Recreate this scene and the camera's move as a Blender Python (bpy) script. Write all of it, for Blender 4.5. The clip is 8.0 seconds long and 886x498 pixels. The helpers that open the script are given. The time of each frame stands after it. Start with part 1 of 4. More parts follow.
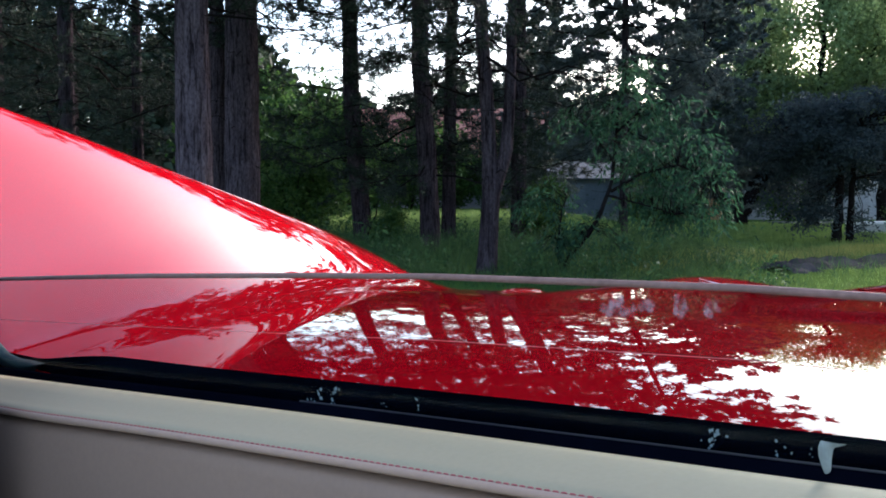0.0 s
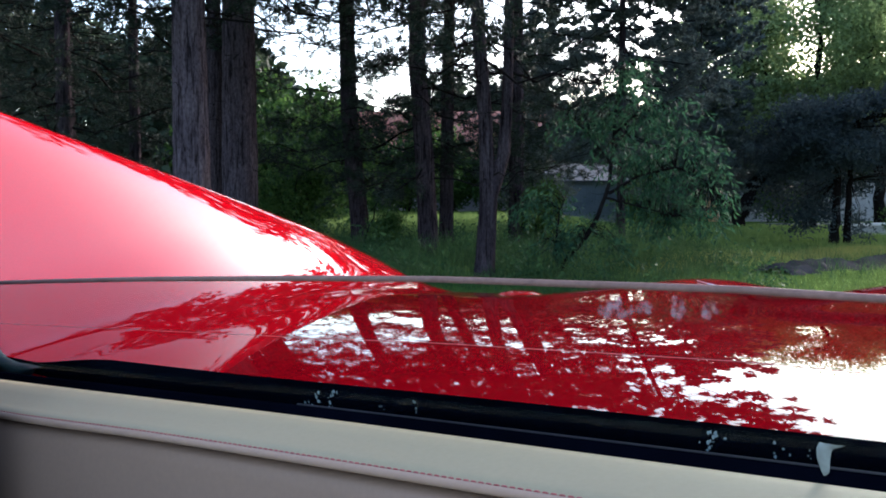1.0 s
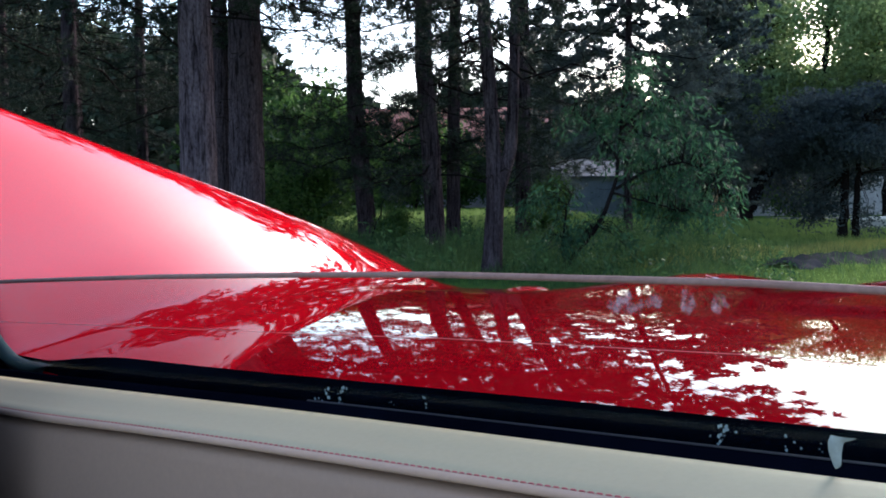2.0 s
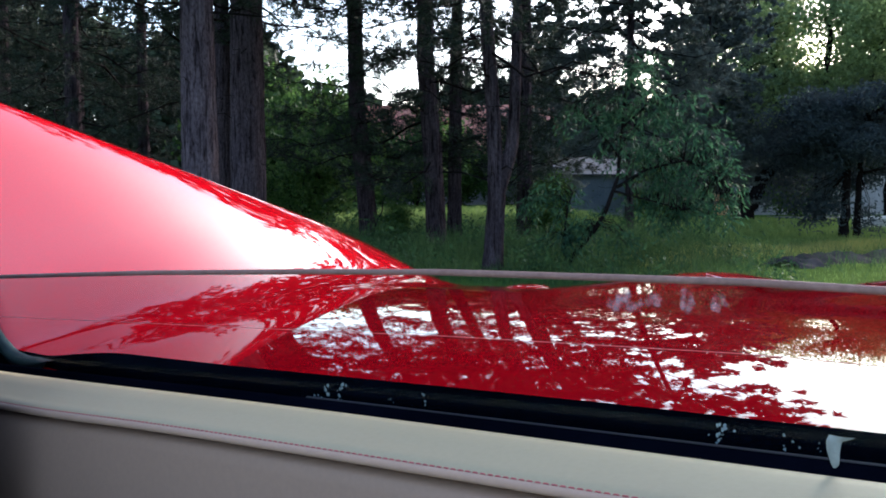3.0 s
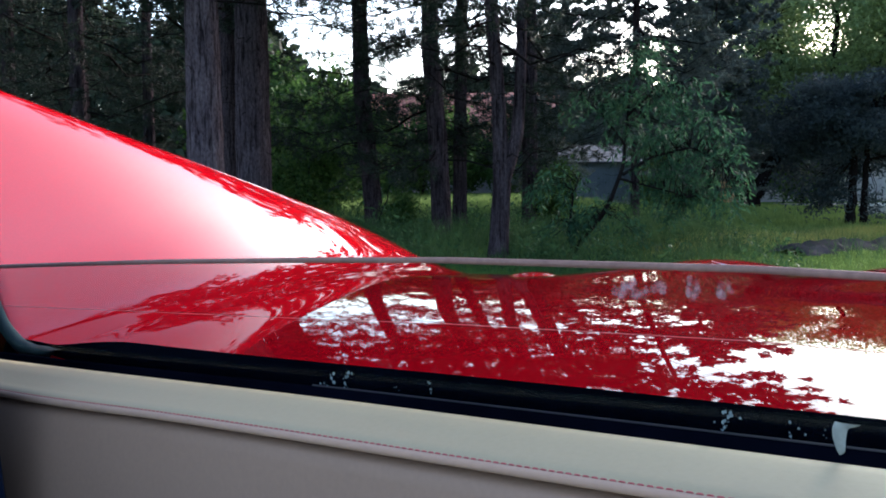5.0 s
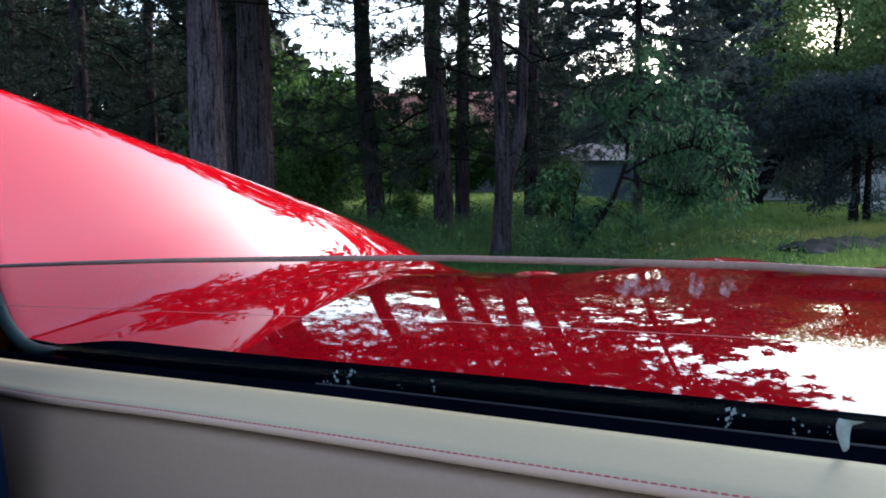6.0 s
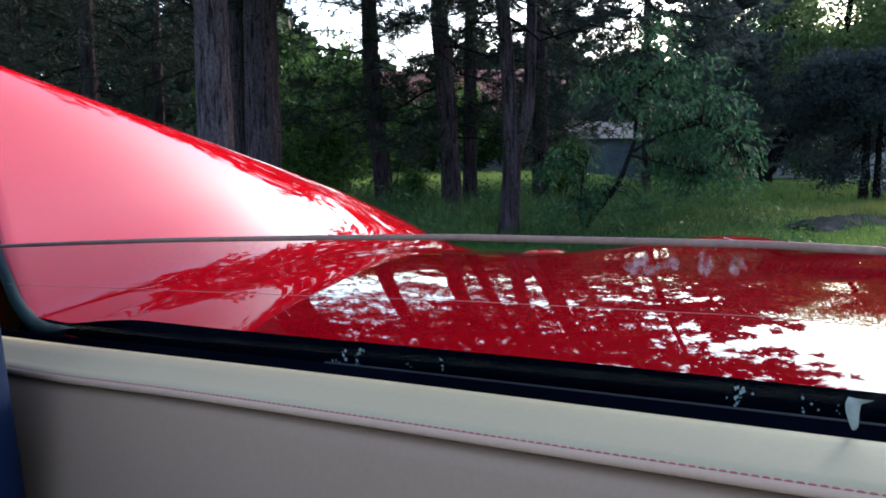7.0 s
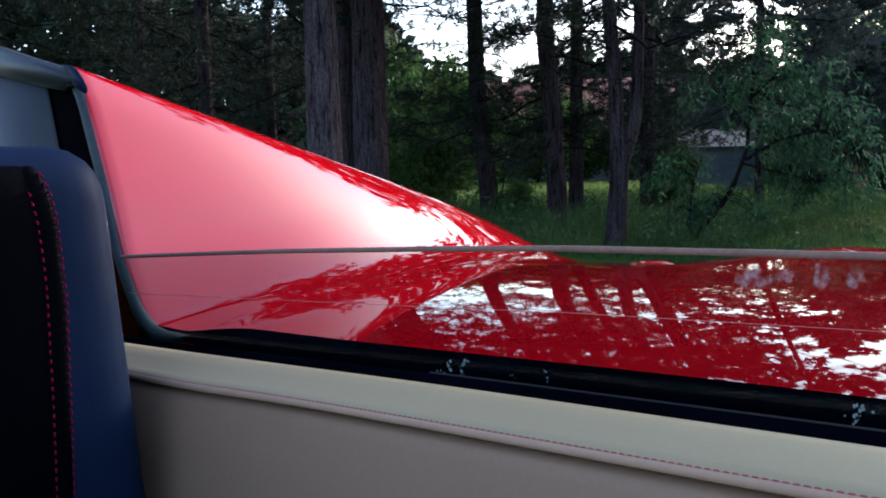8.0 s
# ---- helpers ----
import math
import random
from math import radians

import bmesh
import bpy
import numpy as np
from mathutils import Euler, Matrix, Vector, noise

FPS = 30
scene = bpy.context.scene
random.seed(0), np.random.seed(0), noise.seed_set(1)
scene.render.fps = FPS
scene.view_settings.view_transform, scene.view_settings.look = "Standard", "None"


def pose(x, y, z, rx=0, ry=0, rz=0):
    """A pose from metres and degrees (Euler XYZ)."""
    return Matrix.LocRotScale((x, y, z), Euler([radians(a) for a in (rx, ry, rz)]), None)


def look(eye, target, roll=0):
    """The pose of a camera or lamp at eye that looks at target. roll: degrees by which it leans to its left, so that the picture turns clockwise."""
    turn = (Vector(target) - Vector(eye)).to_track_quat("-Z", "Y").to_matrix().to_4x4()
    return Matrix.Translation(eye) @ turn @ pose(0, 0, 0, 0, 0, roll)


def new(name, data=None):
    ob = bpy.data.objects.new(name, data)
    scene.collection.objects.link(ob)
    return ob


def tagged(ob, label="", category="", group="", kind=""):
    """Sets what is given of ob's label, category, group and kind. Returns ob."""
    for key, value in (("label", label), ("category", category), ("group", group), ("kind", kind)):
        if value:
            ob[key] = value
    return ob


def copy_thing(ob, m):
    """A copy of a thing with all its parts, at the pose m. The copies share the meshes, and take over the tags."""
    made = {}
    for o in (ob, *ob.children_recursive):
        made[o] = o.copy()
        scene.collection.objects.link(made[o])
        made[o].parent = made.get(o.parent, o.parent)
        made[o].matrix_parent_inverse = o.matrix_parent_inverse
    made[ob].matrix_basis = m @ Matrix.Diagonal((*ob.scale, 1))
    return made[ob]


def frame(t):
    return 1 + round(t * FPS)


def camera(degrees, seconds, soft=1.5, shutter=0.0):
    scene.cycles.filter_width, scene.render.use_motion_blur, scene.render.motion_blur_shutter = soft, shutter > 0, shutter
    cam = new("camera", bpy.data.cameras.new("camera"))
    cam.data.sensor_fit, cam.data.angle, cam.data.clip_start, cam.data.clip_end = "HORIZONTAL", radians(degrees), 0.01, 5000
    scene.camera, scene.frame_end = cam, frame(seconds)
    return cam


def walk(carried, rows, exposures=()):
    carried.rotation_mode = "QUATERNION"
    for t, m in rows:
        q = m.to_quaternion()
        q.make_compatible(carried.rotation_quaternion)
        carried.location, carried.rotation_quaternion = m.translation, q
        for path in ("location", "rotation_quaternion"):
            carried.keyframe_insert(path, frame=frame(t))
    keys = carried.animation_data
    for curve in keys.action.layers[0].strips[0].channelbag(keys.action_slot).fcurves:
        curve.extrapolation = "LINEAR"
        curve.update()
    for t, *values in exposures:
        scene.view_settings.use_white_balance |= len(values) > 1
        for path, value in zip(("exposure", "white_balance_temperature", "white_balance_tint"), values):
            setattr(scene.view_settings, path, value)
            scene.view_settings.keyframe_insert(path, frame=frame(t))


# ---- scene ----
from mathutils.bvhtree import BVHTree

# ---------------------------------------------------------------- camera
cam = camera(51.0, 8.0, soft=1.8)
EYE = 1.15
PATH = [
    (0.0, -0.0001, -0.0005, 0.0004, 0.185, -3.278, -0.011),
    (0.5, -0.0005, -0.0005, 0.0005, 0.159, -3.101, 0.226),
    (1.0, 0.0001, 0.0002, 0.0002, 0.040, -3.114, 0.127),
    (1.5, -0.0012, -0.0000, -0.0004, 0.356, -3.189, 0.314),
    (1.7, -0.0011, -0.0000, -0.0004, 0.403, -3.266, 0.505),
    (2.8, -0.0004, -0.0003, -0.0002, 0.632, -3.398, 0.420),
    (3.0, -0.0003, -0.0003, -0.0002, 0.537, -3.491, 0.232),
    (3.5, -0.0002, 0.0002, -0.0001, 0.719, -3.733, 0.343),
    (4.0, 0.0000, 0.0000, 0.0000, 0.900, -3.800, 0.600),
    (4.5, 0.0001, 0.0000, -0.0000, 1.007, -3.908, 0.619),
    (4.7, 0.0000, 0.0000, -0.0001, 0.939, -4.056, 0.498),
    (5.8, -0.0002, 0.0000, -0.0009, 0.776, -4.314, 0.446),
    (6.0, -0.0003, 0.0000, -0.0010, 1.013, -4.270, 0.595),
    (6.3, 0.0001, -0.0001, -0.0011, 1.024, -4.801, 0.605),
    (6.5, 0.0004, -0.0001, -0.0012, 1.092, -5.313, 0.645),
    (6.8, -0.0002, 0.0004, -0.0010, 1.130, -5.652, 0.816),
    (7.0, -0.0006, 0.0008, -0.0009, 1.483, -5.579, 0.739),
    (7.2, -0.0010, 0.0008, -0.0009, 2.207, -5.472, 0.856),
    (7.3, -0.0013, 0.0007, -0.0008, 3.005, -5.250, 0.798),
    (7.5, -0.0017, 0.0007, -0.0008, 4.933, -4.751, 0.801),
    (7.6, -0.0014, 0.0005, -0.0007, 5.732, -4.758, 0.760),
    (7.7, -0.0010, 0.0002, -0.0007, 6.711, -4.638, 0.954),
    (7.8, -0.0007, -0.0000, -0.0006, 7.382, -4.573, 1.150),
    (8.0, -0.0000, -0.0005, -0.0005, 7.951, -4.798, 1.281),
]
walk(cam, [(t, pose(x, y, EYE + z, 90 + pitch, roll, yaw)) for t, x, y, z, yaw, pitch, roll in PATH],
     exposures=[(0.0, 2.47, 5880, 15), (7.5, 2.47, 5880, 15), (8.0, 2.14, 5880, 15)])

# ---------------------------------------------------------------- sky and sun
SUN_ELEVATION, SUN_AZIMUTH = radians(17), radians(40)      # azimuth: from +y towards +x
world = bpy.data.worlds.new("sky")
scene.world = world
world.use_nodes = True
wn, wl = world.node_tree.nodes, world.node_tree.links
sky = wn.new("ShaderNodeTexSky")
sky.sky_type = "NISHITA"
sky.sun_disc = False
sky.sun_elevation, sky.sun_rotation = SUN_ELEVATION, SUN_AZIMUTH
sky.dust_density, sky.air_density, sky.ozone_density = 1.8, 1.0, 1.0
pale = wn.new("ShaderNodeHueSaturation")
pale.inputs["Saturation"].default_value = 1.0
wl.new(sky.outputs["Color"], pale.inputs["Color"])
wl.new(pale.outputs["Color"], wn["Background"].inputs["Color"])
wn["Background"].inputs["Strength"].default_value = 0.15
sun = new("sun", bpy.data.lights.new("sun", "SUN"))
sun.data.energy, sun.data.angle, sun.data.color = 2.0, radians(10), (1.0, 0.93, 0.82)
sun_way = Vector((math.sin(SUN_AZIMUTH) * math.cos(SUN_ELEVATION), math.cos(SUN_AZIMUTH) * math.cos(SUN_ELEVATION), math.sin(SUN_ELEVATION)))
sun.matrix_world = look(sun_way * 60, (0, 0, 0))


# ---------------------------------------------------------------- materials
def material(name):
    m = bpy.data.materials.new(name)
    m.use_nodes = True
    return m, m.node_tree.nodes, m.node_tree.links, m.node_tree.nodes["Principled BSDF"]


def noise_node(n, l, scale, detail=4.0, stretch=None, kind="Object"):
    co = n.new("ShaderNodeTexCoord")
    tex = n.new("ShaderNodeTexNoise")
    tex.inputs["Scale"].default_value, tex.inputs["Detail"].default_value = scale, detail
    if stretch:
        mp = n.new("ShaderNodeMapping")
        mp.inputs["Scale"].default_value = stretch
        l.new(co.outputs[kind], mp.inputs["Vector"])
        l.new(mp.outputs["Vector"], tex.inputs["Vector"])
    else:
        l.new(co.outputs[kind], tex.inputs["Vector"])
    return tex


def ramp_node(n, l, source, stops):
    r = n.new("ShaderNodeValToRGB")
    el = r.color_ramp.elements
    while len(el) < len(stops):
        el.new(0.5)
    for e, (at, c) in zip(el, stops):
        e.position, e.color = at, (*c, 1)
    l.new(source, r.inputs["Fac"])
    return r


def surface(name, stops, scale, rough=0.6, bump=0.2, bump_scale=None, stretch=None, fine=None, distance=0.01, kind="Object", grain=0.45, **sets):
    """A surface with colour that varies by noise at two scales, and relief."""
    m, n, l, b = material(name)
    a = noise_node(n, l, scale, 5, stretch, kind)
    r = ramp_node(n, l, a.outputs["Fac"], stops)
    g = noise_node(n, l, fine or scale * 9, 4, stretch, kind)
    mix = n.new("ShaderNodeMix")
    mix.data_type, mix.blend_type = "RGBA", "MULTIPLY"
    mix.inputs["Factor"].default_value = 0.5
    gr = ramp_node(n, l, g.outputs["Fac"], [(0.25, (grain, grain, grain)), (0.75, (1, 1, 1))])
    l.new(r.outputs["Color"], mix.inputs["A"])
    l.new(gr.outputs["Color"], mix.inputs["B"])
    l.new(mix.outputs["Result"], b.inputs["Base Color"])
    b.inputs["Roughness"].default_value = rough
    if bump:
        t = noise_node(n, l, bump_scale or scale * 5, 6, stretch, kind)
        bp = n.new("ShaderNodeBump")
        bp.inputs["Strength"].default_value, bp.inputs["Distance"].default_value = bump, distance
        l.new(t.outputs["Fac"], bp.inputs["Height"])
        l.new(bp.outputs["Normal"], b.inputs["Normal"])
    for key, value in sets.items():
        b.inputs[key.replace("_", " ")].default_value = value
    return m


def leafy(name, dark, light, through_share=0.35, rough=0.65):
    """Foliage: each leaf a shade of its own, some light coming through it."""
    m, n, l, b = material(name)
    geo = n.new("ShaderNodeNewGeometry")
    r = ramp_node(n, l, geo.outputs["Random Per Island"], [(0.0, dark), (1.0, light)])
    big = noise_node(n, l, 0.9, 2)
    br = ramp_node(n, l, big.outputs["Fac"], [(0.3, (0.6, 0.65, 0.7)), (0.7, (1.0, 1.0, 0.9))])
    mix = n.new("ShaderNodeMix")
    mix.data_type, mix.blend_type = "RGBA", "MULTIPLY"
    mix.inputs["Factor"].default_value = 1.0
    l.new(r.outputs["Color"], mix.inputs["A"])
    l.new(br.outputs["Color"], mix.inputs["B"])
    l.new(mix.outputs["Result"], b.inputs["Base Color"])
    b.inputs["Roughness"].default_value = rough
    b.inputs["Specular IOR Level"].default_value = 0.08
    tr = n.new("ShaderNodeBsdfTranslucent")
    l.new(mix.outputs["Result"], tr.inputs["Color"])
    ms = n.new("ShaderNodeMixShader")
    ms.inputs["Fac"].default_value = through_share
    l.new(b.outputs["BSDF"], ms.inputs[1])
    l.new(tr.outputs["BSDF"], ms.inputs[2])
    l.new(ms.outputs["Shader"], n["Material Output"].inputs["Surface"])
    return m


def car_paint():
    m, n, l, b = material("red_car_paint")
    flake = noise_node(n, l, 900, 1)
    r = ramp_node(n, l, flake.outputs["Fac"], [(0.3, (0.385, 0.0006, 0.0046)), (0.7, (0.44, 0.0012, 0.0060))])
    l.new(r.outputs["Color"], b.inputs["Base Color"])
    b.inputs["Roughness"].default_value = 0.35
    b.inputs["Specular IOR Level"].default_value = 0.0
    b.inputs["Coat Weight"].default_value = 1.0
    b.inputs["Coat Roughness"].default_value = 0.015
    b.inputs["Coat IOR"].default_value = 1.65
    wave = noise_node(n, l, 22, 2)
    bp = n.new("ShaderNodeBump")
    bp.inputs["Strength"].default_value, bp.inputs["Distance"].default_value = 0.02, 0.002
    l.new(wave.outputs["Fac"], bp.inputs["Height"])
    l.new(bp.outputs["Normal"], b.inputs["Coat Normal"])
    return m


def tinted_glass():
    m, n, l, b = material("tinted_window_glass")
    tr = n.new("ShaderNodeBsdfTransparent")
    tr.inputs["Color"].default_value = (0.79, 0.89, 0.87, 1)
    gl = n.new("ShaderNodeBsdfGlossy")
    gl.inputs["Roughness"].default_value = 0.02
    lw = n.new("ShaderNodeLayerWeight")
    lw.inputs["Blend"].default_value = 0.5
    p5 = n.new("ShaderNodeMath")
    p5.operation = "POWER"
    p5.inputs[1].default_value = 5.0
    l.new(lw.outputs["Facing"], p5.inputs[0])
    lift = n.new("ShaderNodeMath")
    lift.operation = "MULTIPLY_ADD"
    lift.inputs[1].default_value, lift.inputs[2].default_value = 0.5, 0.016
    l.new(p5.outputs[0], lift.inputs[0])
    ms = n.new("ShaderNodeMixShader")
    l.new(lift.outputs[0], ms.inputs["Fac"])
    l.new(tr.outputs["BSDF"], ms.inputs[1])
    l.new(gl.outputs["BSDF"], ms.inputs[2])
    l.new(ms.outputs["Shader"], n["Material Output"].inputs["Surface"])
    return m


def fleck_film():
    """A thin film that lets most light through."""
    m, n, l, b = material("lilac_fleck")
    b.inputs["Base Color"].default_value = (0.42, 0.30, 0.31, 1)
    b.inputs["Roughness"].default_value = 0.9
    grain = noise_node(n, l, 260, 3)
    r = ramp_node(n, l, grain.outputs["Fac"], [(0.40, (0.05, 0.05, 0.05)), (0.62, (0.26, 0.26, 0.26))])
    l.new(r.outputs["Color"], b.inputs["Alpha"])
    return m


def furrowed_bark(name, lit):
    """Grey-brown ridges parted by dark upright furrows and short cross cracks; lit: light on the trunk, put into the
    ridge colour.
    """
    m, n, l, b = material(name)
    ridges = noise_node(n, l, 26, 6, (1, 1, 0.10))
    ridges.inputs["Roughness"].default_value = 0.62
    ridges.inputs["Distortion"].default_value = 0.6
    flakes = noise_node(n, l, 48, 5, (1, 1, 0.45))
    broad = noise_node(n, l, 2.6, 3, (1, 1, 0.6))
    r = ramp_node(n, l, ridges.outputs["Fac"], [(0.36, (0.15 * lit, 0.118 * lit, 0.14 * lit)), (0.47, (0.62 * lit, 0.48 * lit, 0.55 * lit)), (0.66, (lit, 0.80 * lit, 0.90 * lit))])
    mix = n.new("ShaderNodeMix")
    mix.data_type, mix.blend_type = "RGBA", "MULTIPLY"
    mix.inputs["Factor"].default_value = 0.75
    gr = ramp_node(n, l, flakes.outputs["Fac"], [(0.34, (0.38, 0.36, 0.38)), (0.56, (1, 1, 1))])
    l.new(r.outputs["Color"], mix.inputs["A"])
    l.new(gr.outputs["Color"], mix.inputs["B"])
    stain = n.new("ShaderNodeMix")
    stain.data_type, stain.blend_type = "RGBA", "MULTIPLY"
    stain.inputs["Factor"].default_value = 0.7
    br = ramp_node(n, l, broad.outputs["Fac"], [(0.35, (0.55, 0.55, 0.58)), (0.62, (1, 1, 1))])
    l.new(mix.outputs["Result"], stain.inputs["A"])
    l.new(br.outputs["Color"], stain.inputs["B"])
    l.new(stain.outputs["Result"], b.inputs["Base Color"])
    b.inputs["Roughness"].default_value = 0.95
    b.inputs["Specular IOR Level"].default_value = 0.0
    tall = n.new("ShaderNodeMath")
    tall.operation = "MULTIPLY_ADD"
    tall.inputs[1].default_value = 0.5
    l.new(flakes.outputs["Fac"], tall.inputs[0])
    l.new(ridges.outputs["Fac"], tall.inputs[2])
    bp = n.new("ShaderNodeBump")
    bp.inputs["Strength"].default_value, bp.inputs["Distance"].default_value = 1.0, 0.05
    l.new(tall.outputs[0], bp.inputs["Height"])
    l.new(bp.outputs["Normal"], b.inputs["Normal"])
    return m


RED = car_paint()
FLECK = fleck_film()
GLASS = tinted_glass()
GLASS_EDGE = surface("ground_glass_edge", [(0.3, (0.19, 0.105, 0.082)), (0.7, (0.235, 0.132, 0.105))], 30, 0.6, 0.1, Specular_IOR_Level=0.1)
RUBBER = surface("black_rubber", [(0.3, (0.0009, 0.0011, 0.0026)), (0.7, (0.0016, 0.0020, 0.0046))], 8, 0.6, 0.05, Specular_IOR_Level=0.0)
BEAD = surface("grey_rubber_bead", [(0.3, (0.009, 0.007, 0.009)), (0.7, (0.013, 0.010, 0.013))], 14, 0.5, 0.05, Specular_IOR_Level=0.15)
GREY_RUBBER = surface("grey_seal", [(0.3, (0.030, 0.041, 0.048)), (0.7, (0.044, 0.056, 0.064))], 12, 0.6, 0.05, Specular_IOR_Level=0.15)
CREAM = surface("cream_leather", [(0.3, (0.308, 0.236, 0.141)), (0.7, (0.331, 0.255, 0.153))], 4, 0.6, 0.12, 420, distance=0.0005, fine=300, grain=0.88, Specular_IOR_Level=0.15)
TAUPE = surface("taupe_leather", [(0.3, (0.226, 0.139, 0.094)), (0.7, (0.250, 0.155, 0.105))], 4, 0.55, 0.12, 420, distance=0.0005, fine=300, grain=0.85, Specular_IOR_Level=0.2)
ROLL = surface("beige_leather_roll", [(0.3, (0.35, 0.220, 0.155)), (0.7, (0.39, 0.246, 0.174))], 4, 0.6, 0.12, 420, distance=0.0005, fine=300, grain=0.88, Specular_IOR_Level=0.1)
NAVY = surface("navy_leather", [(0.3, (0.0050, 0.0108, 0.028)), (0.7, (0.0075, 0.0155, 0.040))], 6, 0.55, 0.2, 380, distance=0.0005, fine=260, grain=0.8, Specular_IOR_Level=0.03)
SEAT_INNER = surface("near_black_seat_inner", [(0.3, (0.0003, 0.0004, 0.0013)), (0.7, (0.0006, 0.0007, 0.0022))], 6, 0.6, 0.2, 380, distance=0.0005, fine=260, grain=0.8, Specular_IOR_Level=0.02)
HOOP = surface("dark_blue_trim", [(0.3, (0.010, 0.013, 0.021)), (0.7, (0.014, 0.018, 0.027))], 7, 0.55, 0.2, 500, distance=0.0004, Specular_IOR_Level=0.3)
BLACK = surface("black_plastic", [(0.3, (0.0015, 0.0015, 0.002)), (0.7, (0.003, 0.003, 0.004))], 10, 0.8, 0, Specular_IOR_Level=0.0)
THREAD = surface("red_thread", [(0.3, (0.34, 0.062, 0.056)), (0.7, (0.42, 0.085, 0.076))], 200, 0.7, 0)
SEAT_THREAD = surface("dark_red_thread", [(0.3, (0.110, 0.0018, 0.022)), (0.7, (0.150, 0.0034, 0.032))], 200, 0.8, 0, Specular_IOR_Level=0.03)
WIRE = surface("heater_wire", [(0.3, (0.30, 0.13, 0.11)), (0.7, (0.38, 0.17, 0.15))], 60, 0.5, 0)
MARK = surface("glint_and_dust", [(0.3, (0.07, 0.095, 0.095)), (0.7, (0.16, 0.20, 0.20))], 90, 0.6, 0)
PALE = surface("pale_crescent", [(0.3, (0.17, 0.185, 0.165)), (0.7, (0.23, 0.245, 0.215))], 40, 0.4, 0)
# how brightly each trunk is lit is put into its bark colour
BARK = furrowed_bark("shaded_pine_bark", 0.062)
BARK_LIT = furrowed_bark("lit_pine_bark", 0.108)
BARK_HALF_LIT = furrowed_bark("half_lit_pine_bark", 0.078)
TWIG = surface("dark_twig_bark", [(0.3, (0.006, 0.005, 0.005)), (0.7, (0.014, 0.012, 0.012))], 12, 0.95, 0.3, Specular_IOR_Level=0.0)
NEEDLES = leafy("pine_needles", (0.009, 0.014, 0.011), (0.024, 0.036, 0.024), 0.2)
NEEDLES_BLUE = leafy("bluish_pine_needles", (0.050, 0.066, 0.066), (0.105, 0.130, 0.122), 0.35)
LEAF_PEACH = leafy("lance_leaves", (0.015, 0.046, 0.028), (0.046, 0.106, 0.056), 0.55)
# backlit glow and haze are put into this pale leaf colour
LEAF_LIME = leafy("sun_glow_leaves", (0.155, 0.215, 0.09), (0.29, 0.38, 0.16), 0.75)
# veiling glare is put into the lifted bluish colours of these two
LEAF_DARK = leafy("dark_leaves", (0.036, 0.048, 0.054), (0.062, 0.080, 0.082), 0.4)
LEAF_CONIFER = leafy("dark_conifer_leaves", (0.034, 0.046, 0.052), (0.054, 0.072, 0.074), 0.4)
LEAF_VERGE = leafy("verge_leaves", (0.035, 0.065, 0.018), (0.090, 0.130, 0.040), 0.5)
LEAF_WOODS = leafy("far_dark_leaves", (0.020, 0.030, 0.020), (0.050, 0.068, 0.042), 0.3)
LEAF_SHRUB = leafy("shrub_leaves", (0.022, 0.055, 0.014), (0.080, 0.140, 0.034), 0.45)
LEAF_WEED = leafy("weed_leaves", (0.020, 0.050, 0.020), (0.050, 0.098, 0.036), 0.4)
DRY = leafy("dry_grass_blades", (0.16, 0.17, 0.045), (0.26, 0.25, 0.085), 0.4)
GRASS = leafy("grass_blades", (0.024, 0.056, 0.022), (0.068, 0.118, 0.042), 0.45)
SHORT = leafy("short_grass_blades", (0.086, 0.142, 0.038), (0.180, 0.245, 0.075), 0.5)
TURF = surface("turf", [(0.3, (0.040, 0.070, 0.016)), (0.6, (0.070, 0.110, 0.026)), (0.8, (0.11, 0.12, 0.045))], 0.35, 0.95, 0.5, 6, distance=0.05, fine=9, Specular_IOR_Level=0.0)
SOIL = surface("dark_soil", [(0.3, (0.026, 0.024, 0.026)), (0.7, (0.068, 0.062, 0.062))], 2.2, 0.95, 0.8, 12, distance=0.04, Specular_IOR_Level=0.0)
ASPHALT = surface("asphalt", [(0.3, (0.045, 0.045, 0.048)), (0.7, (0.065, 0.065, 0.068))], 1.2, 0.9, 0.3)
ROOF = surface("red_clay_tile", [(0.3, (0.28, 0.095, 0.060)), (0.7, (0.40, 0.150, 0.098))], 1.6, 0.85, 0.3, kind="Generated")
PLASTER = surface("pale_plaster", [(0.3, (0.20, 0.20, 0.20)), (0.7, (0.30, 0.295, 0.29))], 1.3, 0.9, 0.2)
OCHRE = surface("ochre_plaster", [(0.3, (0.40, 0.20, 0.09)), (0.7, (0.50, 0.27, 0.13))], 1.5, 0.9, 0.2)
SHEET = surface("grey_sheet_metal", [(0.3, (0.10, 0.12, 0.135)), (0.7, (0.15, 0.17, 0.185))], 1.5, 0.8, 0.15, Specular_IOR_Level=0.1)
SHEET_ROOF = surface("pale_roof_sheet", [(0.3, (0.045, 0.05, 0.058)), (0.7, (0.065, 0.072, 0.08))], 1.5, 0.8, 0.15, Specular_IOR_Level=0.1)
CONCRETE = surface("concrete", [(0.3, (0.28, 0.28, 0.27)), (0.7, (0.40, 0.40, 0.38))], 2, 0.9, 0.3)
WHITE = surface("white_paint", [(0.3, (0.62, 0.62, 0.62)), (0.7, (0.75, 0.75, 0.74))], 2, 0.6, 0.1)
DARK_PANE = surface("dark_window_pane", [(0.3, (0.02, 0.022, 0.025)), (0.7, (0.03, 0.032, 0.035))], 2, 0.1, 0)
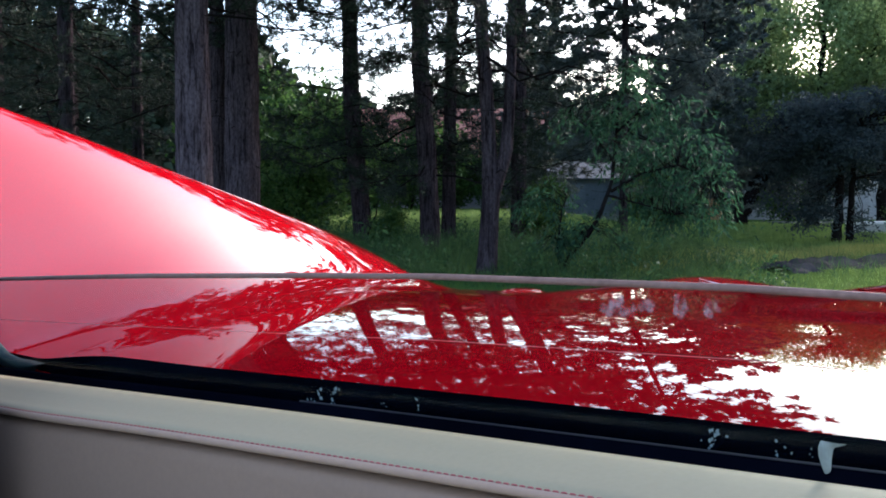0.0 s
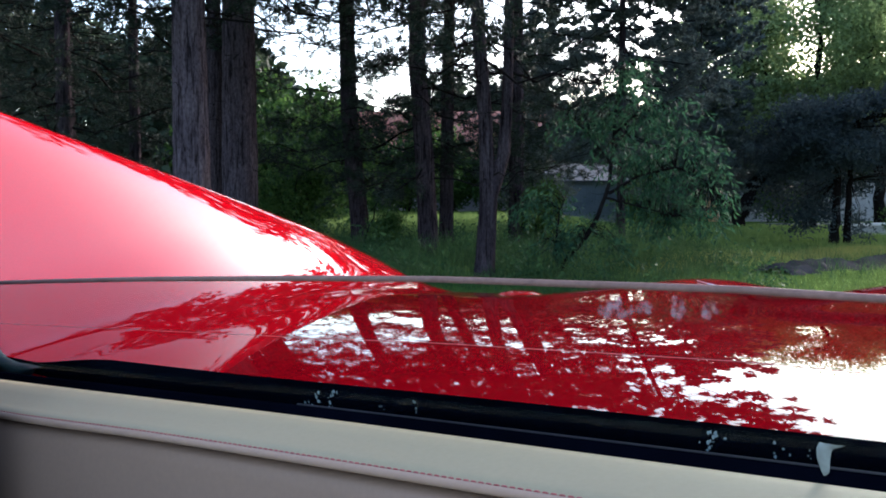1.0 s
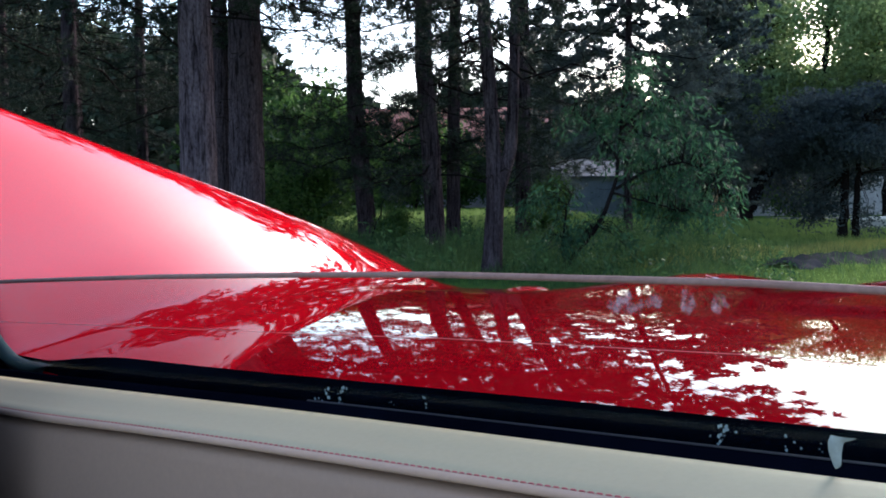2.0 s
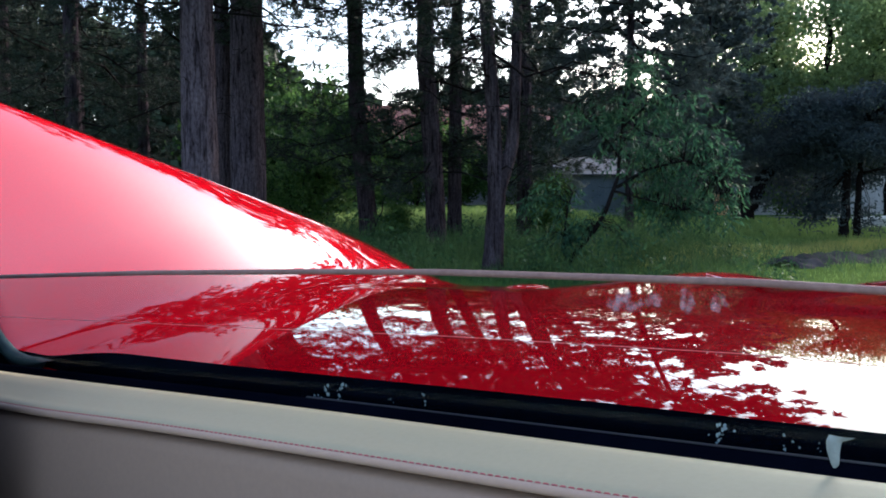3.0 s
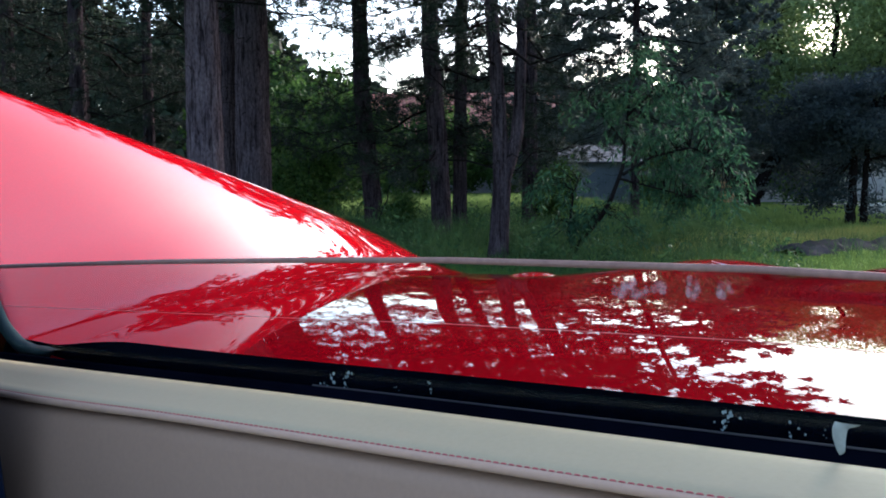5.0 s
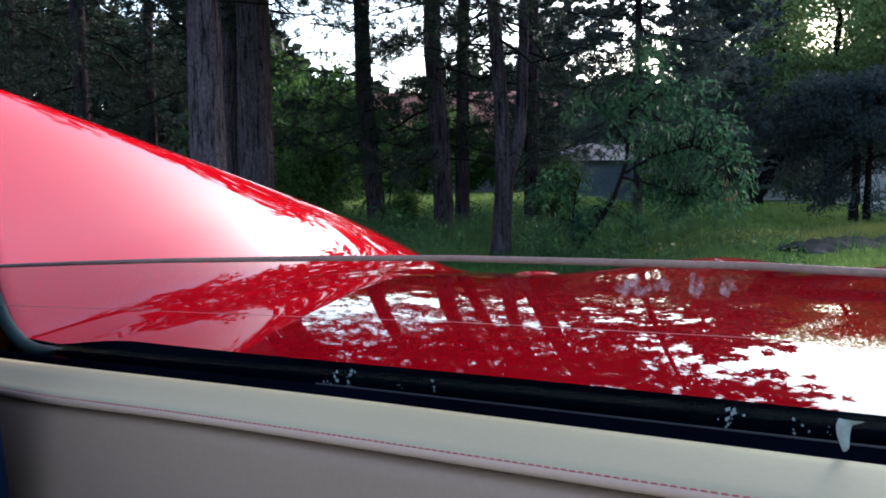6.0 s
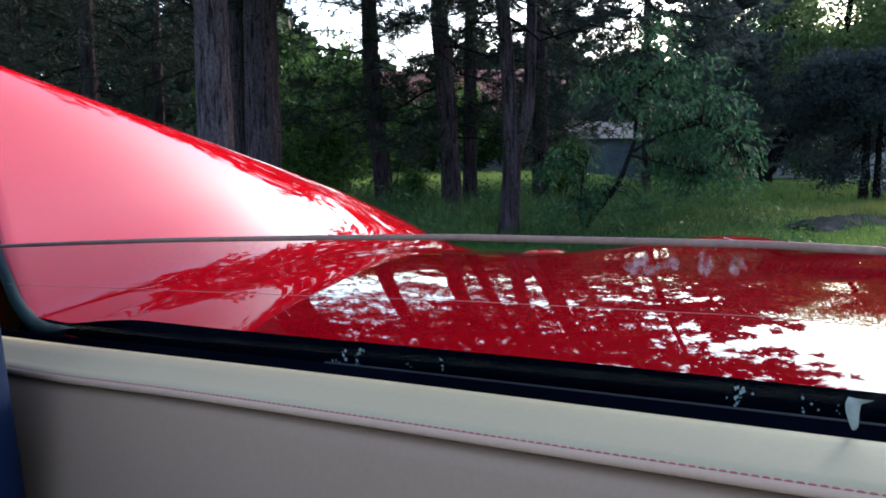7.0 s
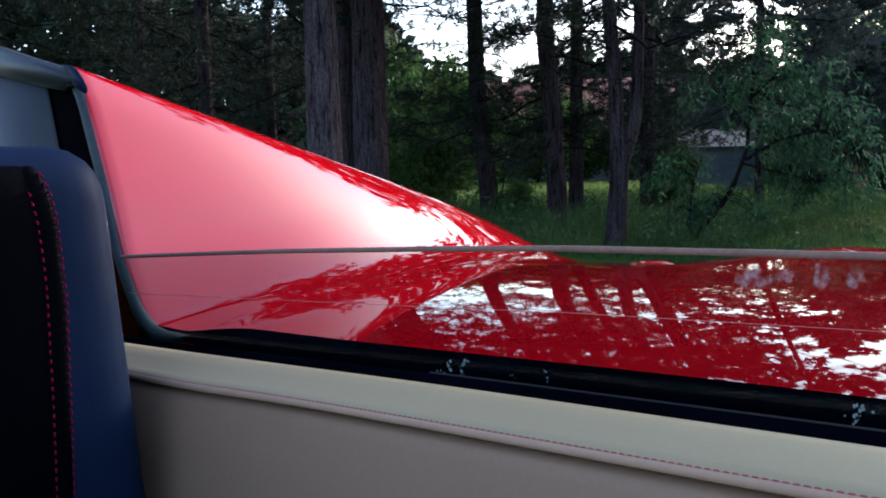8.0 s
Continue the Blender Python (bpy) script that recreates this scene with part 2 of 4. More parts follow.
TYRE = surface("tyre_rubber", [(0.3, (0.012, 0.012, 0.012)), (0.7, (0.02, 0.02, 0.02))], 10, 0.85, 0.2)
RIM = surface("dark_alloy", [(0.3, (0.10, 0.10, 0.11)), (0.7, (0.14, 0.14, 0.15))], 10, 0.35, 0, Metallic=0.9)


# ---------------------------------------------------------------- mesh helpers
def mesh_from(name, verts, faces, mat, smooth=False):
    me = bpy.data.meshes.new(name)
    me.from_pydata([tuple(map(float, v)) for v in verts], [], [tuple(map(int, f)) for f in faces])
    me.materials.append(mat)
    if smooth:
        me.polygons.foreach_set("use_smooth", [True] * len(me.polygons))
    me.update()
    return me


def part_mesh(name, me, parent, label=""):
    ob = new(name, me)
    ob.parent = parent
    return tagged(ob, label)


def part(name, bm, mat, parent, label="", smooth=False):
    me = bpy.data.meshes.new(name)
    bmesh.ops.recalc_face_normals(bm, faces=bm.faces[:])
    bm.to_mesh(me)
    bm.free()
    me.materials.append(mat)
    if smooth:
        me.polygons.foreach_set("use_smooth", [True] * len(me.polygons))
    return part_mesh(name, me, parent, label)


def thing(name, m, label, category, group="", kind=""):
    ob = new(name)
    ob.matrix_world = m
    ob.empty_display_size = 0.1
    return tagged(ob, label, category, group, kind)


def grid(points, close=False):
    """Verts and faces of a sheet from rows of points."""
    rows, cols = len(points), len(points[0])
    verts = [p for row in points for p in row]
    faces = []
    for i in range(rows - 1):
        for j in range(cols - (0 if close else 1)):
            k = (j + 1) % cols
            faces.append((i * cols + j, i * cols + k, (i + 1) * cols + k, (i + 1) * cols + j))
    return verts, faces


def rings(path, radii, sides=8, rough=0.0):
    """Rows of points round a bent line, for grid(close=True)."""
    rows = []
    for i, p in enumerate(path):
        a = Vector(path[max(i - 1, 0)])
        b = Vector(path[min(i + 1, len(path) - 1)])
        d = (b - a).normalized()
        side = d.orthogonal().normalized() if abs(d.z) < 0.9 else Vector((1, 0, 0))
        side = (side - d * side.dot(d)).normalized()
        up = d.cross(side)
        row = []
        for k in range(sides):
            t = 2 * math.pi * k / sides
            r = radii[i]
            if rough:
                q = Vector((math.cos(t) * 2.2, math.sin(t) * 2.2, i * 0.35))
                r *= 1 + rough * (noise.noise(q * 1.7 + Vector(path[0])) + 0.6 * noise.noise(q * 4.1))
            row.append(tuple(Vector(p) + (side * math.cos(t) + up * math.sin(t)) * r))
        rows.append(row)
    return rows


class Heap:
    """Collects many small pieces into one mesh."""

    def __init__(self):
        self.v, self.f = [], []

    def add(self, verts, faces):
        k = len(self.v)
        self.v += verts
        self.f += [tuple(i + k for i in f) for f in faces]

    def tube(self, path, radii, sides=6, rough=0.0):
        self.add(*grid(rings(path, radii, sides, rough), True))

    def mesh(self, name, mat, smooth=True):
        return mesh_from(name, self.v, self.f, mat, smooth)


def blades(name, base, way, length, width, mat, rnd, fold=False):
    """Many thin pointed blades in one mesh: bases, unit ways, lengths and widths as arrays."""
    n = len(base)
    away = rnd.normal(size=(n, 3))
    side = np.cross(way, away)
    side /= np.linalg.norm(side, axis=1)[:, None] + 1e-9
    L, W = np.asarray(length).reshape(-1, 1), np.asarray(width).reshape(-1, 1)
    if fold:                                   # a leaf: a rhombus with its widest part before the middle
        mid = base + way * L * 0.45
        v = np.stack([base, mid + side * W / 2, base + way * L, mid - side * W / 2], 1).reshape(-1, 3)
        per = 4
    else:
        v = np.stack([base - side * W / 2, base + side * W / 2, base + way * L], 1).reshape(-1, 3)
        per = 3
    me = bpy.data.meshes.new(name)
    me.vertices.add(n * per)
    me.vertices.foreach_set("co", v.astype(np.float32).ravel())
    me.loops.add(n * per)
    me.loops.foreach_set("vertex_index", np.arange(n * per, dtype=np.int32))
    me.polygons.add(n)
    me.polygons.foreach_set("loop_start", np.arange(0, n * per, per, dtype=np.int32))
    me.polygons.foreach_set("loop_total", np.full(n, per, dtype=np.int32))
    me.materials.append(mat)
    me.update(calc_edges=True)
    me.validate()
    return me


def unit(a):
    return a / (np.linalg.norm(a, axis=-1, keepdims=True) + 1e-9)


def smooth01(x, a, b):
    t = np.clip((np.asarray(x, float) - a) / (b - a), 0, 1)
    return t * t * (3 - 2 * t)


# ---------------------------------------------------------------- ground
def ground_z(x, y):
    """The verge rises a little towards the pines and on to the lawn behind them."""
    rise = (0.28 * smooth01(y, 8, 17.5) + 0.30 * smooth01(y, 22, 42)) * (1 - smooth01(x, 3.0, 7.5)) * (1 - smooth01(y, 60, 200))
    ripple = 0.03 * np.sin(np.asarray(x) * 0.9 + 1.3) * np.sin(np.asarray(y) * 0.7) * smooth01(y, 5, 10)
    return rise + ripple


def build_ground():
    xs = np.concatenate([[-1500, -500, -160, -70], np.arange(-40, 46, 1.0), [75, 160, 500, 1500]])
    ys = np.concatenate([[-1500, -400, -100, -30, -10], np.arange(-4, 46, 0.8), [60, 90, 200, 600, 2500]])
    rows = [[(x, y, float(ground_z(x, y))) for x in xs] for y in ys]
    v, f = grid(rows)
    ob = new("ground", mesh_from("ground", v, f, TURF, True))
    tagged(ob, "green grassy verge rising gently towards the pines", "ground", kind="structure")


build_ground()


# ---------------------------------------------------------------- the car
SIDE = 0.37                                   # the car's middle line, to the left of the eye
car = thing("convertible_car", pose(0, 0, 0, 0, 0, 53), "glossy red open convertible with flying buttresses and lowered rear window", "car")


def lean(v):
    return -0.036 * (v - SIDE)                # the car stands a little askew on the verge


def faired(at, values):
    """A smooth curve along the car through rounded-off knots."""
    line = np.arange(0.0, 2.6, 0.0125)
    ker = np.hanning(33)
    ker /= ker.sum()
    out = np.convolve(np.pad(np.interp(line, at, values), 16, mode="edge"), ker, "valid")
    return lambda u: float(np.interp(u, line, out))


foot_w = faired([0.2, 0.45, 0.705, 0.974, 1.25, 1.4], [0.22, 0.29, 0.361, 0.514, 0.615, 0.66])


def ridge_z(u):
    """Height of the buttress's crest, falling back to the deck."""
    x = min(max(u - 0.45, -0.15), 1.15)
    return 1.2948 - 0.2908 * x + 0.113 * x ** 2 - 0.0212 * x ** 3 - 0.0012 * x ** 4 - 0.33 * (u - 0.45 - x)


def crest_w(u):
    """The crest's distance from the middle line."""
    x = min(max(u - 0.45, -0.15), 1.15)
    return 0.6359 + 0.0623 * x + 0.1159 * x ** 2 + 0.3411 * x ** 3


def deck_z(u, w):
    du = u - 0.45
    base = 1.009 + 0.022 * (1 - np.exp(-np.clip(du, -0.1, 9) / 0.2)) - 0.006 * smooth01(u, 0.8, 1.3) + 0.045 * du - 0.068 * du * du - 0.007 * smooth01(u, 1.0, 1.3)
    hump = (0.0350 * smooth01(-w, -0.36, -0.14) - 0.021 * np.exp(-(w / 0.11) ** 2)) * smooth01(u, 0.9, 1.35)
    tail = -1.3 * np.clip(u - 1.38, 0, 9) ** 2
    return base + hump + tail


def body_section(u):
    """Height over w, the distance from the middle line."""
    w = np.concatenate([np.arange(0, 0.24, 0.02), np.arange(0.24, 1.0, 0.006)])
    foot, top = foot_w(u) + 0.0029, crest_w(u)
    top = max(top, foot + 0.05)
    zd = deck_z(u, w)
    h = max(ridge_z(u) - float(deck_z(u, 0.6)), 0.0)
    s = (w - foot) / (top - foot)
    front = np.interp(s, [0, 0.35, 0.46, 0.55, 0.61, 0.70, 0.77, 0.844, 0.905, 1.0], [0, 0, 0.005, 0.03, 0.078, 0.244, 0.49, 0.69, 0.855, 1.0])
    begin = foot + 0.345 * (0.66 - foot)
    along = np.clip((w - begin) / (top - begin), 0, 1)
    rear = 1 - (1 - along) ** (1.2674 + 0.5398 * float(smooth01(u, 0.8869, 1.1933)))
    rear = rear * (1 - 0.6832 * (1 - smooth01(along, 0.0, 0.6011)))
    t = float(smooth01(u, 0.44, 1.0074))
    inner = h * (front * (1 - t) + rear * t)
    outer = h - 3.4049 * np.clip(w - top, 0, 9) ** 2
    z = zd + np.where(w < top, inner, outer)
    fine = np.arange(0, 1.0, 0.003)
    zf = np.interp(fine, w, z)
    soft = 4 + 2.5327 * t
    k = np.arange(-30, 31)
    ker = np.where(abs(k) < soft, 0.5 + 0.5 * np.cos(np.pi * k / soft), 0)
    ker /= ker.sum()
    zf = np.convolve(np.pad(zf, 30, mode="edge"), ker, "valid")
    return w, np.interp(w, fine, zf)


def body_grid(us):
    """Sections, faired along the car."""
    step = 0.0125
    line = np.arange(0.20, 2.3, step)
    raw = np.array([body_section(u)[1] for u in line])
    w = body_section(0.45)[0]
    ker = np.hanning(11)
    ker /= ker.sum()
    fair = np.array([np.convolve(np.pad(raw[:, j], 5, mode="edge"), ker, "valid") for j in range(raw.shape[1])]).T
    return w, np.array([[np.interp(u, line, fair[:, j]) for j in range(len(w))] for u in us])


def build_body():
    us = np.concatenate([np.arange(0.445, 1.5, 0.0125), np.arange(1.5, 2.06, 0.05)])
    rows = []
    w_all, z_all = body_grid(us)
    for u, z in zip(us, z_all):
        w = w_all
        keep = w <= 0.955
        w, z = w[keep], z[keep]
        left = [(u, SIDE + a, b + lean(SIDE + a)) for a, b in zip(w, z)]
        right = [(u, SIDE - a, b + lean(SIDE - a)) for a, b in zip(w[1:], z[1:])]
        line = right[::-1] + left
        e0, e1 = line[0], line[-1]
        skirt0 = [(u, e0[1] - 0.012, 0.75), (u, e0[1] - 0.02, 0.55), (u, e0[1] + 0.03, 0.22)]
        skirt1 = [(u, e1[1] + 0.012, 0.75), (u, e1[1] + 0.02, 0.55), (u, e1[1] - 0.03, 0.22)]
        rows.append(skirt0[::-1] + line + skirt1)
    # the front edge rolls under
    edge = np.array(rows[0])
    along = np.gradient(edge[:, 1:], axis=0)
    out = unit(np.stack([-along[:, 1], along[:, 0]], 1))
    roll = [[(p[0] - du, p[1] - q[0] * k, p[2] - q[1] * k) for p, q in zip(rows[0], out)] for du, k in ((-0.012, 0.030), (0.004, 0.014), (0.0065, 0.0080), (0.0062, 0.0045), (0.0045, 0.0018), (0.0022, 0.0004))]
    last = [(2.09, p[1], min(p[2], 0.24)) for p in rows[-1]]
    v, f = grid(roll + rows + [last])
    part_mesh("rear_bodywork", mesh_from("rear_bodywork", v, f, RED, True), car, "glossy red rear deck between two flying buttresses")
    # the crest of a rear wing that shows over the edge of the deck
    bm = bmesh.new()
    bmesh.ops.create_icosphere(bm, subdivisions=4, radius=1)
    bmesh.ops.transform(bm, matrix=pose(1.36, 0.862, 0.983) @ Matrix.Diagonal((0.045, 0.036, 0.0065, 1)), verts=bm.verts[:])
    part("wing_crest", bm, RED, car, smooth=True)
    # white strip put in for the glint along a panel edge
    h = Heap()
    line = []
    for u, v in ((1.2625, 0.502), (1.2375, 0.477), (1.2250, 0.456), (1.2000, 0.433)):
        k = int(np.argmin(abs(us - u)))
        line.append((u, v, float(np.interp(abs(v - SIDE), w_all, z_all[k])) + lean(v) + 0.0016))
    h.tube(line, [0.0006, 0.0010, 0.0010, 0.0006], 6)
    part_mesh("edge_glint", h.mesh("edge_glint", WHITE), car, "thin white strip standing in for an edge highlight")
    for u, w in ((1.55, 0.80), (1.55, -0.80), (-1.15, 0.80), (-1.15, -0.80)):
        tyre = bmesh.new()
        bmesh.ops.create_cone(tyre, cap_ends=True, segments=48, radius1=0.34, radius2=0.34, depth=0.28)
        bmesh.ops.bevel(tyre, geom=[e for e in tyre.edges if abs(e.verts[0].co.z - e.verts[1].co.z) < 0.01], offset=0.04, segments=3, affect="EDGES")
        bmesh.ops.transform(tyre, matrix=pose(u, SIDE + w, 0.335, 90), verts=tyre.verts[:])
        t = part("wheel", tyre, TYRE, car, "black tyre on a dark alloy rim", True)
        rim = bmesh.new()
        bmesh.ops.create_cone(rim, cap_ends=True, segments=40, radius1=0.24, radius2=0.22, depth=0.29)
        bmesh.ops.transform(rim, matrix=pose(u, SIDE + w, 0.335, 90), verts=rim.verts[:])
        part("rim", rim, RIM, t)


def build_front():
    rows = []
    for u in np.linspace(-0.98, -2.45, 40):
        q = (-0.98 - u) / 1.47
        top = 0.90 - 0.10 * q - 0.26 * q ** 4
        half = 0.93 - 0.10 * q ** 3
        row = [(u, SIDE - half + 0.02, 0.22), (u, SIDE - half - 0.01, 0.5)]
        for k in np.linspace(-1, 1, 33):
            arch = 0.06 * math.exp(-((abs(k) - 0.82) / 0.14) ** 2) * math.exp(-((u + 1.15) / 0.45) ** 2)
            row.append((u, SIDE + half * k, top - 0.16 * abs(k) ** 5 + arch))
        row += [(u, SIDE + half + 0.01, 0.5), (u, SIDE + half - 0.02, 0.22)]
        rows.append(row)
    rows.append([(-2.49, p[1], min(p[2], 0.26)) for p in rows[-1]])
    v, f = grid(rows)
    part_mesh("front_bodywork", mesh_from("front_bodywork", v, f, RED, True), car, "plain red front bodywork")
    for side in (-1, 1):
        bm = bmesh.new()
        bmesh.ops.create_cube(bm, size=1)
        bmesh.ops.transform(bm, matrix=pose(-0.265, SIDE + 0.935 * side, 0.60) @ Matrix.Diagonal((1.41, 0.05, 0.74, 1)), verts=bm.verts[:])
        bmesh.ops.bevel(bm, geom=bm.edges[:], offset=0.02, segments=3, affect="EDGES")
        part("door", bm, RED, car, smooth=True)


def front_edge(v):
    """Height of the bodywork's front edge."""
    w, z = body_section(0.45)
    return float(np.interp(abs(v - SIDE), w, z)) + lean(v) + 0.015 * (1 - float(smooth01(abs(v - SIDE), 0.30, 0.50)))


def pad_z(v):
    return 1.0357 - 0.047 * v - 0.0026 * float(smooth01(v, 0.35, 0.80))


def seam_z(v):
    return 1.0290 - 0.0535 * v - 0.0020 * float(smooth01(v, 0.30, 0.80)) - 0.0015 * math.exp(-((v - 0.66) / 0.10) ** 2)


def roll_z(v):
    return 1.0226 - 0.0535 * v - 0.0012 * float(smooth01(v, 0.30, 0.80)) - 0.0026 * math.exp(-((v - 0.66) / 0.11) ** 2)


def strip(name, profile, vs, mat, label="", smooth=True):
    """A strip along the bulkhead: profile(v) gives its (u, z) points."""
    v, f = grid([[(u, a, z) for u, z in profile(a)] for a in vs])
    return part_mesh(name, mesh_from(name, v, f, mat, smooth), car, label)


def pane_top(v):
    return float(np.interp(v, [-0.14, 0.0, 0.152, 0.331, 0.431, 0.612, 0.74, 0.86, 0.90], [1.102, 1.108, 1.109, 1.1048, 1.1003, 1.0906, 1.0824, 1.0743, 1.0713]))


def build_window():
    vs = np.linspace(-0.12, 0.888, 80)
    ring = lambda a: [(0.4275, 0.985), (0.4275, pane_top(a) - 0.0035), (0.4325, pane_top(a) - 0.0035), (0.4325, 0.985)]
    rows = [[(u, a, z if z < 1.0 else min(z, pane_top(a))) for u, z in ring(a)] for a in vs]
    v, f = grid(rows, True)
    pane = part_mesh("rear_window", mesh_from("rear_window", v, f, GLASS, False), car, "lowered tinted glass wind deflector")
    pane.visible_shadow = False
    edge = [[(u, a, z) for u, z in ((0.4272, pane_top(a) - 0.0034), (0.4272, pane_top(a) - 0.0008), (0.4284, pane_top(a)), (0.4312, pane_top(a)),
                                    (0.4328, pane_top(a) - 0.001), (0.4328, pane_top(a) - 0.0034))] for a in vs]
    v, f = grid(edge, True)
    part_mesh("glass_edge", mesh_from("glass_edge", v, f, GLASS_EDGE, True), pane, "pale ground edge of the glass")
    h = Heap()
    line = [(0.4262, a, float(np.interp(a, [-0.1, 0.15, 0.331, 0.43, 0.61, 0.86], [1.077, 1.074, 1.066, 1.060, 1.050, 1.036]))) for a in np.linspace(-0.1, 0.87, 60)]
    h.tube(line, [0.0002] * len(line), 5)
    part_mesh("heater_wire", h.mesh("heater_wire", WIRE), pane, "thin reddish heater wire")


def build_bulkhead():
    vs = np.linspace(-0.16, 0.885, 110)
    def lip(a):
        return front_edge(min(a, 0.80)) + 0.0030 * (1 - float(smooth01(a, 0.20, 0.60)))

    strip("window_gutter", lambda a: [(0.462, lip(a) - 0.022), (0.452, lip(a) + 0.001), (0.446, lip(a) + 0.004),
                                      (0.4400, lip(a) - 0.014), (0.4355, pad_z(a) - 0.016), (0.424, pad_z(a) - 0.018), (0.418, pad_z(a) + 0.001),
                                      (0.414, pad_z(a) + 0.003), (0.410, pad_z(a) + 0.002), (0.408, pad_z(a) - 0.003), (0.404, pad_z(a) - 0.004), (0.398, pad_z(a) - 0.02)],
          vs, RUBBER, "glossy black rubber window gutter")
    strip("gutter_bead", lambda a: [(0.4172, pad_z(a) + 0.0012), (0.4160, pad_z(a) + 0.0034), (0.4146, pad_z(a) + 0.0040), (0.4134, pad_z(a) + 0.0032)], np.linspace(-0.16, 0.43, 60), BEAD, "thin dark grey bead along the gutter")
    pad = strip("bulkhead_pad", lambda a: [(0.404, pad_z(a) - 0.03), (0.4035, pad_z(a) - 0.004), (0.4005, pad_z(a)), (0.392, pad_z(a) - 0.0003), (0.380, 0.55 * pad_z(a) + 0.45 * (seam_z(a) + 0.0036) + 0.0004), (0.368, seam_z(a) + 0.0036), (0.3630, seam_z(a) + 0.0028),
                                           (0.3600, seam_z(a) + 0.0020), (0.3584, seam_z(a) + 0.0012), (0.3578, seam_z(a) + 0.0006), (0.3573, seam_z(a) - 0.0001), (0.3567, seam_z(a) - 0.0002), (0.3567, seam_z(a) - 0.004)], vs, CREAM, "cream leather pad with red stitching")
    strip("pad_roll", lambda a: [(0.3567, seam_z(a) - 0.0030), (0.3566, seam_z(a) - 0.0003),
                                           (0.3562, seam_z(a) - 0.0003), (0.3553, seam_z(a) - 0.0010), (0.3548, seam_z(a) - 0.0022), (0.3551, roll_z(a) + 0.0018), (0.3570, roll_z(a) + 0.0008), (0.3660, roll_z(a) + 0.0012)], vs, ROLL, "pinkish beige leather roll under the stitching")
    h = Heap()
    a = -0.12
    while a < 0.86:
        z = seam_z(a)
        h.tube([(0.3569, a, z - 0.0005), (0.3566, a + 0.0008, z + 0.0001), (0.3566, a + 0.0026, z + 0.0001 - 0.00014), (0.3569, a + 0.0034, z - 0.0007)], [0.0003, 0.00045, 0.00045, 0.0003], 5)
        a += 0.0044
    st = part_mesh("stitching", h.mesh("stitching", THREAD), pad, "red thread stitches")
    tagged(st, kind="stuff")
    strip("bulkhead_panel", lambda a: [(0.3760, roll_z(a) + 0.0020), (0.3740, roll_z(a) - 0.0010), (0.3660, roll_z(a) - 0.0030), (0.3598, roll_z(a) - 0.0040), (0.3578, roll_z(a) - 0.0062), (0.3560, 1.010 - 0.0535 * a), (0.352, 0.96 - 0.0535 * a),
                                       (0.345, 0.88 - 0.05 * a), (0.338, 0.70), (0.33, 0.35), (0.40, 0.30)], vs, TAUPE, "taupe leather bulkhead below the window")
    # seal along the front edge of the buttress
    for name, a0, a1, mat in (("corner_seal", 0.80, 1.000, GREY_RUBBER),):
        rows = []
        for a in np.linspace(a0 - 0.015, a1, 60):
            z = front_edge(a)
            da = 0.002
            n = Vector((0, -(front_edge(a + da) - front_edge(a - da)), 2 * da)).normalized()
            grow = float(smooth01(a, a0 - 0.015, a0 + 0.01))
            p = Vector((0, a, z))
            p -= n * 0.0080 * (1 - n.z) * grow
            rows.append([tuple(p + Vector((u, 0, 0)) + n * o * grow) for u, o in ((0.449, -0.002), (0.4455, 0.0012), (0.4425, 0.0032), (0.4375, 0.0034), (0.4345, 0.0016), (0.4335, -0.004), (0.440, -0.012))])
        v, f = grid(rows)
        part_mesh(name, mesh_from(name, v, f, mat, True), car, "blue-grey rubber seal beside the buttress")


def outline_slab(name, outline, u0, u1, mat, label="", bevel=0.006):
    bm = bmesh.new()
    face = bm.faces.new([bm.verts.new((u0, v, z)) for v, z in outline])
    made = bmesh.ops.extrude_face_region(bm, geom=[face])
    bmesh.ops.translate(bm, vec=(u1 - u0, 0, 0), verts=[g for g in made["geom"] if isinstance(g, bmesh.types.BMVert)])
    bmesh.ops.bevel(bm, geom=bm.edges[:], offset=bevel, segments=3, affect="EDGES", clamp_overlap=True)
    return part(name, bm, mat, car, label, True)


def build_hoop():
    outline_slab("hoop_cap", [(0.972, 1.2480), (0.970, 1.2585), (0.9816, 1.2675), (1.0113, 1.2725), (1.082, 1.2880), (1.165, 1.3080), (1.30, 1.335), (1.30, 1.298), (1.1705, 1.2742), (1.1026, 1.2619), (1.0431, 1.2514), (0.9965, 1.2440), (0.990, 1.2495)],
                 0.424, 0.435, HOOP, "dark slate-blue padded roll hoop cover", 0.0022)
    outline_slab("hoop_end", [(0.9947, 1.2720), (0.9725, 1.2687), (0.9579, 1.2638), (0.9444, 1.2528), (0.9345, 1.2420), (0.9380, 1.2367), (0.9539, 1.2415), (0.9656, 1.2470), (0.9700, 1.2560), (0.9800, 1.2640)], 0.4225, 0.4250, NAVY, "dark navy end cap of the hoop", 0.0009)
    outline_slab("hoop_panel", [(1.049, 1.2535), (1.181, 1.2785), (1.30, 1.298), (1.30, 0.85), (0.985, 0.85), (1.0, 1.10), (1.028, 1.188)], 0.428, 0.4315, HOOP, "dark slate-blue hoop panel", 0.0015)
    # solid black plate stands in for the dark of the open slot
    outline_slab("hoop_slot_shade", [(0.997, 1.256), (1.110, 1.272), (1.085, 1.10), (1.0, 1.0), (0.925, 1.02), (0.9475, 1.1357), (0.9564, 1.1596), (0.983, 1.2113)], 0.4345, 0.4375, BLACK, "black plate for the shade in the hoop's slot", 0.001)


